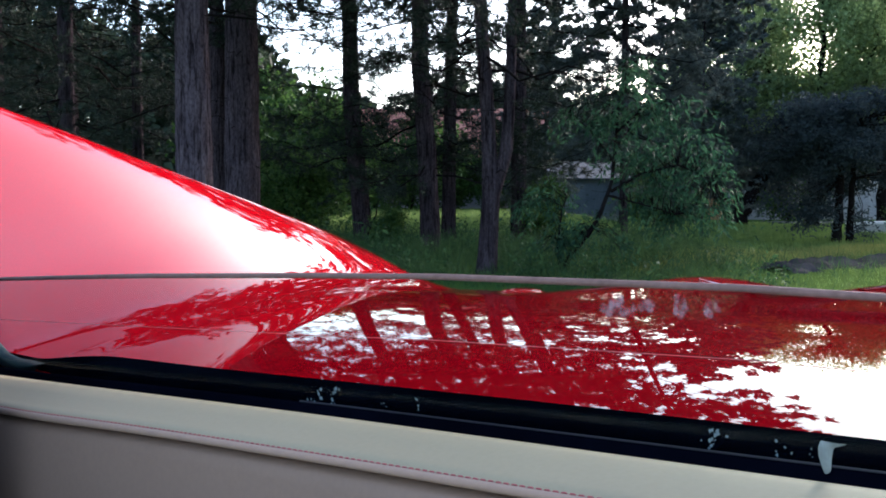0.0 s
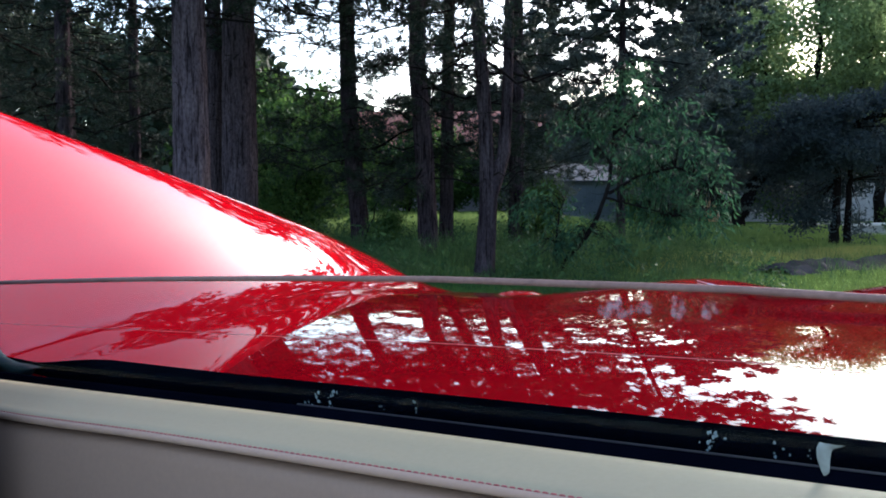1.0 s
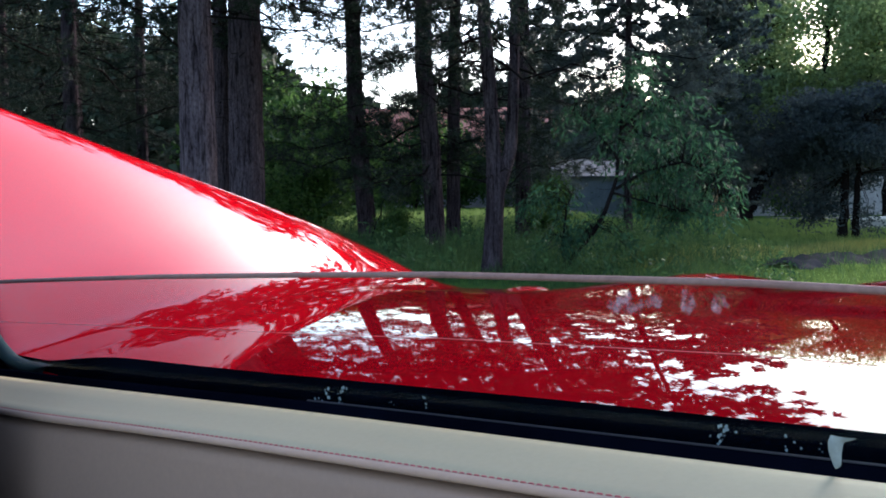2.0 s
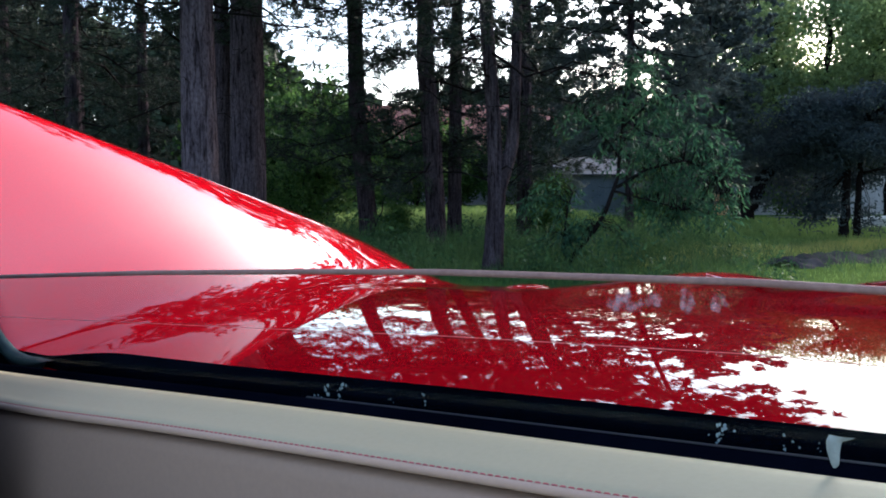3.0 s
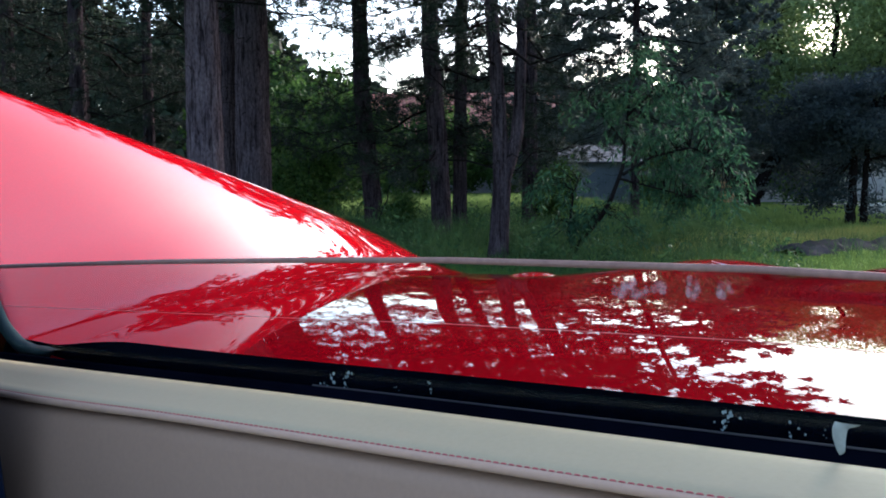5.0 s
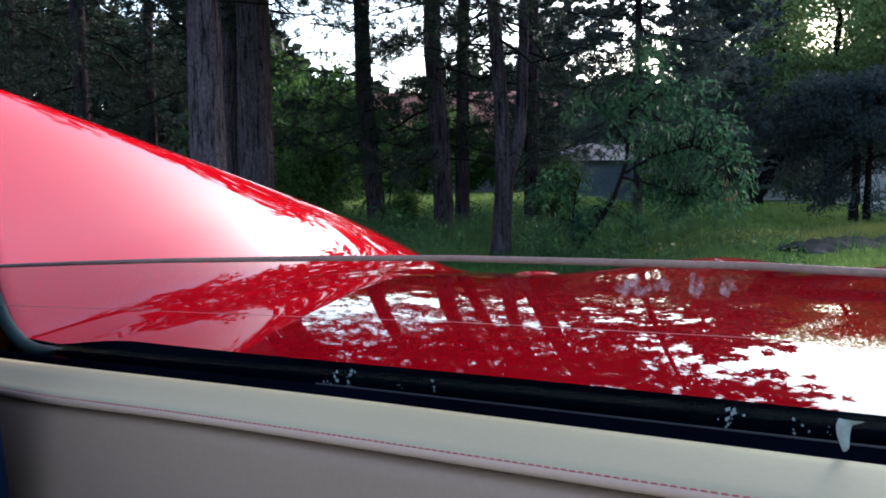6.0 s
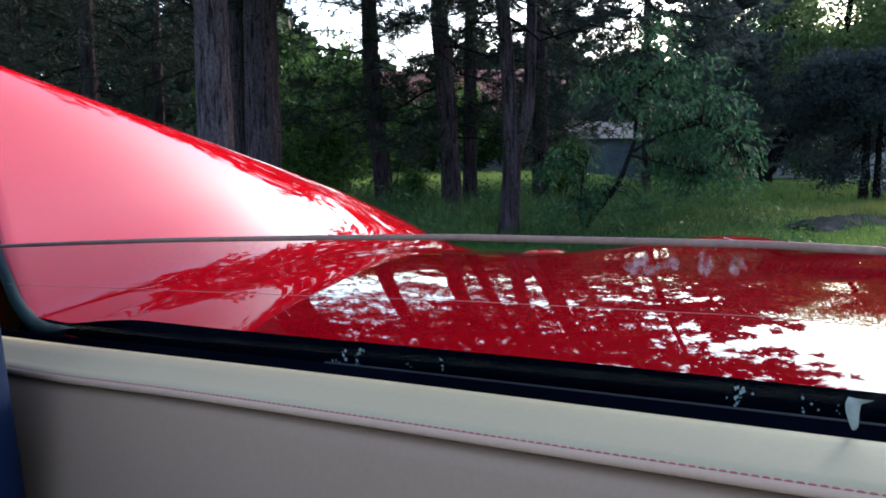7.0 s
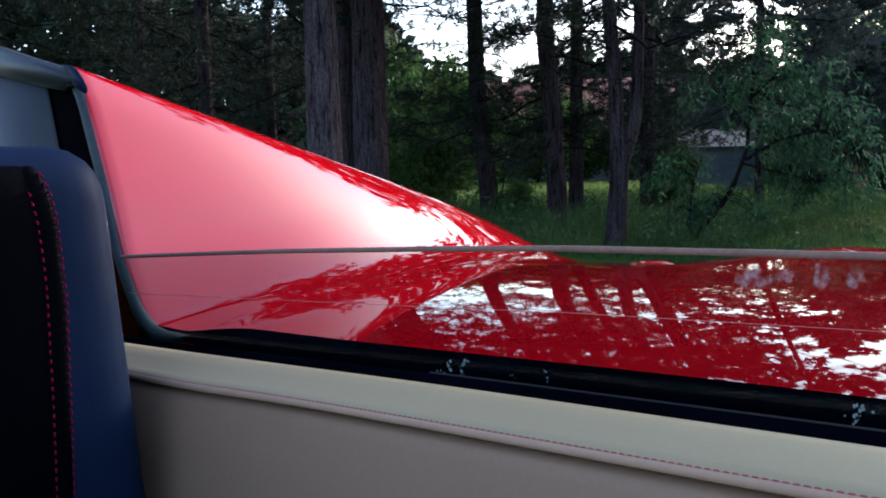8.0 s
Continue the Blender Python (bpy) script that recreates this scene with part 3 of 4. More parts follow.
def build_seat():
    bm = bmesh.new()
    bmesh.ops.create_cube(bm, size=1)
    bmesh.ops.transform(bm, matrix=pose(0.196, 0.875, 0.70) @ Matrix.Diagonal((0.235, 0.50, 0.948, 1)), verts=bm.verts[:])
    bmesh.ops.bevel(bm, geom=bm.edges[:], offset=0.042, segments=6, affect="EDGES", profile=0.6)
    for v in bm.verts:
        v.co.x += 0.135 * (1.12 - max(v.co.z, 0.6))
        v.co.y += 0.012 * math.sin(v.co.z * 7.0) + 0.05 * max(v.co.z - 1.02, 0)
    shell = BVHTree.FromBMesh(bm)
    seat = part("seat", bm, NAVY, car, "dark navy leather seat with red double stitching", True)

    def side(q):
        return 0.625 + 0.012 * math.sin(q * 7.0) + 0.05 * max(q - 1.02, 0)

    def skin(u, z):
        """Where the seat's inner side lies."""
        hit = shell.ray_cast(Vector((u, 0.3, z)), Vector((0, 1, 0)))[0]
        return hit.y if hit else side(z)

    seams = (([0.93, 1.0, 1.064, 1.092, 1.119, 1.142, 1.159], [0.2656, 0.2650, 0.2639, 0.2615, 0.2592, 0.2549, 0.2484]),
             ([0.93, 1.01, 1.0735, 1.0967, 1.1234, 1.1461], [0.2532, 0.2523, 0.2502, 0.2485, 0.2452, 0.2402]))
    for zs, at in seams:
        h = Heap()
        z = 0.60
        while z < zs[-1] - 0.005:
            z1 = z + 0.0042
            us = [float(np.interp(q, zs, at)) * side(q) / 0.63 for q in (z, z1)]
            ys = [skin(us[0], z), skin(us[1], z1)]
            pts = [(us[0], ys[0] + 0.0004, z), (us[0], ys[0] - 0.0022, z + 0.001), (us[1], ys[1] - 0.0022, z1 - 0.001), (us[1], ys[1] + 0.0004, z1)]
            h.tube(pts, [0.0006, 0.0008, 0.0008, 0.0006], 5)
            z += 0.0064
        st = part_mesh("stitching", h.mesh("stitching", SEAT_THREAD), seat, "red thread stitches")
        tagged(st, kind="stuff")
    # the inner face between the bolster and the front, far darker than the navy
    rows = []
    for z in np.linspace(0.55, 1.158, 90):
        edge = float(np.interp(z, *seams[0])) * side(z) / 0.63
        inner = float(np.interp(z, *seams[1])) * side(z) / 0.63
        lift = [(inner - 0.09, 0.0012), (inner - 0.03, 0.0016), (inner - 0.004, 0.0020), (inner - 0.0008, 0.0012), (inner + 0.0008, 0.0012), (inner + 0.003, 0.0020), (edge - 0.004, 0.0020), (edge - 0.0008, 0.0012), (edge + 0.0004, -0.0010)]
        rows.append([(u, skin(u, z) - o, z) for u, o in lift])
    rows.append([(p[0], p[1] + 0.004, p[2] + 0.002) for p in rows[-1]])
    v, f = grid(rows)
    part_mesh("seat_insert", mesh_from("seat_insert", v, f, SEAT_INNER, True), seat, "near-black inner face of the seat")
    floor = bmesh.new()
    bmesh.ops.create_cube(floor, size=1)
    bmesh.ops.transform(floor, matrix=pose(-0.30, SIDE, 0.24) @ Matrix.Diagonal((1.5, 1.80, 0.06, 1)), verts=floor.verts[:])
    part("cabin_floor", floor, BLACK, car, "black cabin floor")
    for name, x, y, z, sx, sy, sz, label in (("dashboard", -0.95, SIDE, 0.72, 0.45, 1.7, 0.62, "plain black dashboard"), ("door_panel", -0.30, 1.25, 0.62, 1.45, 0.10, 0.80, "plain black door lining"),
                                             ("door_panel", -0.30, -0.51, 0.62, 1.45, 0.10, 0.80, "plain black door lining")):
        bm = bmesh.new()
        bmesh.ops.create_cube(bm, size=1)
        bmesh.ops.transform(bm, matrix=pose(x, y, z) @ Matrix.Diagonal((sx, sy, sz, 1)), verts=bm.verts[:])
        bmesh.ops.bevel(bm, geom=bm.edges[:], offset=0.04, segments=3, affect="EDGES")
        part(name, bm, BLACK, car, label, True)
    rnd = random.Random(5)
    # pale specks of dust and painted reflections, and a pale crescent in the gutter
    for v0, z0, count, size in ((0.427, 1.020, 9, 0.0045), (0.413, 1.021, 9, 0.0045), (0.372, 1.020, 6, 0.003), (0.342, 1.026, 4, 0.004), (0.161, 1.035, 18, 0.004), (0.130, 1.035, 8, 0.003), (0.119, 1.035, 4, 0.002)):
        h = Heap()
        for i in range(count):
            a = v0 + rnd.gauss(0, 0.0035)
            z = z0 + rnd.uniform(-0.005, 0.005) - 0.5 * (a - v0)
            r = size * rnd.uniform(0.10, 0.36)
            ring = [(0.4262, a + r * rnd.uniform(0.3, 1) * math.cos(t), z + 1.3 * r * rnd.uniform(0.3, 1) * math.sin(t)) for t in np.arange(0, 6.2, 0.9)]
            h.add(ring, [tuple(range(len(ring)))])
        tagged(part_mesh("glint_speck", h.mesh("glint_speck", MARK, False), car, "pale specks of dust and reflected light"), kind="stuff")
    # faint lilac flecks on the glass
    for v0, z0, tall in ((0.216, 1.0935, 0.006), (0.2115, 1.0970, 0.004), (0.206, 1.0925, 0.005), (0.196, 1.0960, 0.006), (0.179, 1.0965, 0.010), (0.1635, 1.0990, 0.009)):
        h = Heap()
        for i in range(9):
            a, z = v0 + rnd.gauss(0, 0.0019), z0 + rnd.uniform(-0.5, 0.5) * tall
            rx, rz = rnd.uniform(0.0012, 0.0034), rnd.uniform(0.0015, 0.0040)
            ring = [(0.4262 - 0.00006 * i, a + rx * rnd.uniform(0.6, 1) * math.cos(t), z + rz * rnd.uniform(0.6, 1) * math.sin(t)) for t in np.arange(0, 6.2, 0.7)]
            h.add(ring, [tuple(range(len(ring)))])
        tagged(part_mesh("glass_fleck", h.mesh("glass_fleck", FLECK, False), bpy.data.objects["rear_window"], "faint lilac fleck on the glass"), kind="stuff")
    # pale crescent, wide at the top and narrowing downwards
    h = Heap()
    rows = []
    for t in np.linspace(0, 1, 14):
        left = 0.1072 + float(np.interp(t, [0, 0.2, 0.5, 0.9, 1], [0, 0.0012, 0.0009, -0.0010, -0.0018]))
        wide = float(np.interp(t, [0, 0.08, 0.16, 0.5, 0.9, 1], [0.0105, 0.0088, 0.0064, 0.0054, 0.0034, 0.0014]))
        z = 1.0466 - 0.0138 * t
        rows.append([(0.4072, left, z), (0.4062, left - wide * 0.3, z), (0.4062, left - wide * 0.7, z), (0.4072, left - wide, z)])
    h.add(*grid(rows))
    part_mesh("clip", h.mesh("clip", PALE), car, "pale crescent-shaped piece")


build_body()
build_front()
build_window()
build_bulkhead()
build_hoop()
build_seat()


# ---------------------------------------------------------------- trees
def bent(p0, p1, steps, wobble, rnd, sag=0.0):
    p0, p1 = Vector(p0), Vector(p1)
    out = []
    for i in range(steps + 1):
        t = i / steps
        p = p0.lerp(p1, t)
        p += Vector((rnd.uniform(-1, 1), rnd.uniform(-1, 1), rnd.uniform(-1, 1))) * wobble * math.sin(math.pi * t)
        p.z += -sag * 4 * t * (1 - t)
        out.append(tuple(p))
    return out


def needles_at(points, ways, rnd, per=11, length=0.13, width=0.013):
    n = len(points)
    base = np.repeat(points, per, 0) + rnd.normal(scale=0.014, size=(n * per, 3))
    w = unit(np.repeat(ways, per, 0) * 0.75 + rnd.normal(size=(n * per, 3)) * 0.75)
    return base, w, length * rnd.uniform(0.6, 1.2, n * per), np.full(n * per, width)


def pine_limbs(heap, seed, low, high, reach, gap, tuft_gap, root, rnd, thin, band):
    """Limbs with twigs from low to high on a stem at root(z); returns the places and ways of the needle tufts, which stand in clumps."""
    pts, ways = [], []
    shift = Vector((seed * 3.7, seed * 1.3, 0))
    z, k = low, 0
    while z < high:
        share = (z - low) / max(high - low, 0.1)
        far_up = z > 7.6
        broad = 0.6 * float(smooth01(share, 0.22, 0.45) * (1 - smooth01(share, 0.6, 1.0)))
        r = reach * (1.0 + broad - 0.72 * share ** 1.6) * rnd.uniform(0.45, 1.2)
        a = k * 2.4 + rnd.uniform(-0.5, 0.5)
        d = Vector((math.cos(a), math.sin(a), rnd.uniform(-0.30, 0.22) + 0.35 * share))
        p0 = Vector(root(z))
        line = bent(p0, p0 + d * r, 6, 0.07 * r, rnd, 0.08 * r)
        heap.tube(line, [0.017 * (1 - 0.8 * i / 6) * (0.6 + 0.25 * r) for i in range(7)], 4)
        s = 0.22
        while s < 1.03:
            i = min(int(s * 6), 5)
            p = Vector(line[i]).lerp(Vector(line[i + 1]), s * 6 - i)
            side = Vector((-d.y, d.x, 0)).normalized() * rnd.choice((-1, 1))
            tw = (d.normalized() * 0.55 + side * rnd.uniform(0.3, 1.0) + Vector((0, 0, rnd.uniform(-0.40, 0.45)))).normalized()
            tl = (0.16 + r * rnd.uniform(0.10, 0.26)) * (1.25 - 0.5 * s)
            tline = bent(p, p + tw * tl, 3, 0.08 * tl, rnd, -0.05 * tl)
            if not far_up:
                heap.tube(tline, [0.006, 0.005, 0.004, 0.003], 3)
            q = 0.25
            while q <= 1.05:
                c = p + tw * tl * q
                dense = float(smooth01(z, band[1] - 0.2, band[1] + 0.6) * (1 - smooth01(z, band[1] + 2.6, band[1] + 3.4))) + 0.75 * float(1 - smooth01(z, band[0] - 0.3, band[0] + 0.2)) + 0.8 * float(smooth01(z, 9.0, 10.5))
                if noise.noise(c * 1.15 + shift) + 0.45 * noise.noise(c * 3.1 + shift) > thin - 0.56 * dense:
                    for _ in range(1 if far_up else 2):
                        pts.append((c.x + rnd.gauss(0, 0.045), c.y + rnd.gauss(0, 0.045), c.z + rnd.gauss(0, 0.04)))
                        ways.append((tw.x, tw.y, tw.z + 0.25))
                q += tuft_gap / max(tl, 0.05) * (2.2 if far_up else 1.0)
            s += 0.085
        z += gap * rnd.uniform(0.6, 1.4) * (1.0 if z < 5 else (1.5 if z < 7 else 2.2))
        k += 1
    return pts, ways


def pine(name, seed, height, radius, low, reach, gap=0.10, tuft_gap=0.095, stem=None, fork=None, dense=9, neck=None, fat=1.0, needles=None, label="tall dark pine with furrowed grey-brown bark", bark=None, thin=0.04, band=(2.6, 4.1)):
    """A pine at the origin: trunk with bark, limbs and a crown of needle tufts."""
    rnd, nrnd = random.Random(seed), np.random.default_rng(seed)
    t = thing(name, Matrix(), label, "tree", "pines on the verge")
    stem = stem or [(0, 0), (0, 0)]
    zs = np.linspace(0, 1, len(stem))

    def root(z):
        q = z / height
        return (float(np.interp(q, zs, [s[0] for s in stem])), float(np.interp(q, zs, [s[1] for s in stem])), z)

    levels = list(np.arange(-0.1, 5.0, 0.12)) + list(np.arange(5.0, height, 0.6)) + [height]
    path = [root(z) for z in levels]
    rad = [radius * (1.0 - 0.75 * max(z, 0) / height) * (1 + 0.35 * math.exp(-(z + 0.1) / 0.22)) for z in levels]
    if neck:
        rad = [r * (1 - (1 - neck[1]) * float(smooth01(p[2], neck[0] - 0.25, neck[0] + 0.25))) for r, p in zip(rad, path)]
    trunk = Heap()
    trunk.tube(path, rad, 24, 0.07)
    if fork:
        for line, r in fork:
            n = 36
            xs = np.linspace(0, 1, len(line))
            fine = [tuple(float(np.interp(q, xs, [p[c] for p in line])) for c in range(3)) for q in np.linspace(0, 1, n)]
            trunk.tube(fine, [r * (1 - 0.55 * i / n) for i in range(n)], 18, 0.05)
    part_mesh("trunk", trunk.mesh("trunk", bark or BARK), t)
    limbs = Heap()
    pts, ways = pine_limbs(limbs, seed, low, height, reach, gap, tuft_gap, root, rnd, thin, band)
    # dead snags on the bare stem
    for i in range(14):
        z = rnd.uniform(0.9, max(low + 1.2, 2.2))
        a = rnd.uniform(0, 6.28)
        n = rnd.uniform(0.25, 0.8)
        p = Vector(root(z))
        limbs.tube(bent(p, p + Vector((math.cos(a), math.sin(a), rnd.uniform(-0.5, 0.3))) * n, 4, 0.06, rnd), [0.012, 0.009, 0.007, 0.005, 0.003], 4)
    tagged(part_mesh("branchwork", limbs.mesh("branchwork", TWIG), t), kind="stuff")
    b, w, L, W = needles_at(np.array(pts), unit(np.array(ways)), nrnd, dense)
    high, mid = smooth01(b[:, 2], 6.4, 8.2), smooth01(b[:, 2], 3.6, 4.6) + 2.2 * smooth01(b[:, 2], band[1] + 0.3, band[1] + 1.1)
    L, W = L * (1 + 1.2 * high), W * fat * (1 + 0.9 * mid + 5.0 * high + 6.0 * smooth01(b[:, 2], 9.0, 10.5))
    part_mesh("crown", blades("crown", b, w, L, W, needles or NEEDLES, nrnd), t, "dark green needle tufts")
    return t


def leafy_tree(name, seed, label, category, group, stems, crown, leaves, leaf, width, mat, hang=0.0, spread=0.18, twigs=90):
    """A broadleaf tree: stems as (line, radius), a crown of ellipsoids (x, y, z, rx, ry, rz) filled with twigs and leaves."""
    rnd, nrnd = random.Random(seed), np.random.default_rng(seed)
    t = thing(name, Matrix(), label, category, group)
    h = Heap()
    tips = []
    for line, r in stems:
        n = 16
        xs = np.linspace(0, 1, len(line))
        fine = [tuple(float(np.interp(q, xs, [p[c] for p in line])) + (rnd.uniform(-1, 1) * r * 0.25 if 0 < q else 0) for c in range(3)) for q in np.linspace(0, 1, n)]
        h.tube(fine, [r * (1 - 0.75 * i / n) for i in range(n)], 10, 0.06)
        tips += fine[n // 2:]
    pts = []
    total = sum(c[3] * c[4] * c[5] for c in crown)
    for cx, cy, cz, rx, ry, rz in crown:
        share = rx * ry * rz / total
        for i in range(max(3, int(twigs * share))):
            d = unit(nrnd.normal(size=3)) * nrnd.uniform(0.45, 1.0) ** 0.6
            p = Vector((cx + d[0] * rx, cy + d[1] * ry, cz + d[2] * rz))
            near = min(tips, key=lambda q: (Vector(q) - p).length)
            line = bent(near, p, 4, 0.08, rnd, -0.05)
            h.tube(line, [0.014, 0.011, 0.008, 0.006, 0.003], 4)
            m = max(4, int(leaves * share / max(3, int(twigs * share))))
            along = nrnd.uniform(0.45, 1.05, m)
            a, b = np.array(line[1]), np.array(line[-1])
            pts.append(a + (b - a) * along[:, None] + nrnd.normal(scale=spread, size=(m, 3)) * [1, 1, 0.75])
    part_mesh("trunk", h.mesh("trunk", TWIG), t)
    base = np.concatenate(pts)
    base[:, 2] = np.maximum(base[:, 2], 0.05)
    n = len(base)
    w = nrnd.normal(size=(n, 3))
    w[:, 2] -= hang
    part_mesh("crown", blades("crown", base, unit(w), leaf * nrnd.uniform(0.6, 1.2, n), width * nrnd.uniform(0.7, 1.2, n), mat, nrnd, True), t)
    return t


def stand(t, x, y, turn=0.0, grow=1.0):
    t.matrix_world = pose(x, y, float(ground_z(x, y)) - 0.03, 0, 0, turn) @ Matrix.Diagonal((grow, grow, grow, 1))
    return t


# the pines that can be told apart, nearest first
stand(pine("pine_tree", 11, band=(2.3, 3.3), height=16.0, radius=0.218, low=3.2, reach=2.7, stem=[(0.0, 0), (-0.02, 0), (0.06, 0), (0.1, 0)], bark=BARK_LIT, label="stout pine, light from the front put into its pale furrowed bark"), -2.86, 10.6)
stand(pine("pine_tree", 12, band=(2.5, 3.7), height=17.0, radius=0.255, low=3.4, reach=3.0, stem=[(0.0, 0), (0.02, 0), (0.05, 0), (0.1, 0)], bark=BARK_HALF_LIT, label="stout pine, half light put into its dark grey furrowed bark"), -2.78, 12.7)
stand(pine("pine_tree", 13, band=(2.45, 3.6), height=14.5, radius=0.126, low=2.3, reach=2.6, stem=[(0.03, 0), (0.09, 0), (0.045, 0), (-0.03, 0), (-0.08, 0), (-0.08, 0), (-0.06, 0), (-0.04, 0), (0, 0), (0.02, 0), (0.04, 0), (0.06, 0), (0.08, 0), (0.09, 0), (0.1, 0)],
           fork=[([(0.09, 0, 1.0), (0.165, 0, 1.22), (0.285, 0, 1.6), (0.325, 0, 2.2), (0.345, 0, 2.9), (0.36, 0, 4.0), (0.46, 0, 8.0)], 0.102)], neck=(1.35, 0.82), label="pine forked into two stems near its foot"), 0.50, 12.2)
stand(pine("pine_tree", 14, band=(2.95, 4.5), height=15.0, radius=0.175, low=1.2, reach=2.2, gap=0.12, stem=[(0.10, 0), (-0.12, 0), (-0.16, 0), (-0.1, 0), (-0.12, 0), (-0.1, 0), (-0.1, 0)]), -1.60, 17.0)
stand(pine("pine_tree", 15, band=(2.7, 4.2), height=15.5, radius=0.165, low=1.3, reach=2.2, gap=0.15, stem=[(0.06, 0), (0.0, 0), (-0.12, 0), (-0.10, 0), (-0.06, 0), (-0.06, 0), (-0.04, 0), (-0.08, 0), (-0.08, 0), (-0.1, 0), (-0.1, 0)]), -0.30, 15.0)
stand(pine("pine_tree", 16, band=(2.9, 4.45), height=13.0, radius=0.13, low=1.6, reach=1.9, gap=0.16, stem=[(0.0, 0), (0.04, 0), (0.14, 0), (0.16, 0), (0.2, 0)]), 0.04, 16.5)
stand(pine("pine_tree", 17, band=(2.95, 4.5), height=14.0, radius=0.15, low=1.5, reach=2.3, gap=0.15, stem=[(0, 0), (0, 0), (-0.02, 0), (0, 0)]), 1.33, 17.0)
stand(pine("pine_tree", 18, 16.5, 0.16, 1.4, 3.3, thin=0.10, band=(4.0, 5.5)), -6.9, 17.0)
stand(pine("pine_tree", 21, 14.0, 0.15, 3.0, 2.4, gap=0.17, band=(3.7, 5.1), stem=[(0, 0), (0.02, 0), (-0.03, 0), (0, 0)]), -3.78, 15.4)
left_a = stand(pine("pine_tree", 19, 14.5, 0.17, 0.9, 3.3, gap=0.135, dense=8, thin=0.04, fat=1.2, band=(4.7, 6.3)), -9.6, 20.0)
for x, y, turn, grow in ((-9.6, 24.0, 85, 0.95), (-7.6, 23.0, 200, 0.9), (-11.5, 17.5, 140, 1.0), (-6.6, 27.0, 30, 0.36)):
    copy_thing(left_a, pose(x, y, float(ground_z(x, y)) - 0.03, 0, 0, turn) @ Matrix.Diagonal((grow, grow, grow, 1)))

# low dense pines behind the fruit tree
bushy = stand(pine("pine_tree", 20, 15.5, 0.10, 1.9, 2.9, gap=0.085, dense=13, fat=1.3, needles=NEEDLES_BLUE, band=(4.9, 4.5), thin=0.0), 4.1, 21.5)
for x, y, turn, grow in ((6.6, 24.0, 130, 0.46), (6.7, 27.5, 250, 0.66), (3.3, 31.0, 20, 0.5), (2.3, 27.0, 75, 0.36)):
    copy_thing(bushy, pose(x, y, float(ground_z(x, y)) - 0.03, 0, 0, turn) @ Matrix.Diagonal((grow, grow, grow, 1)))

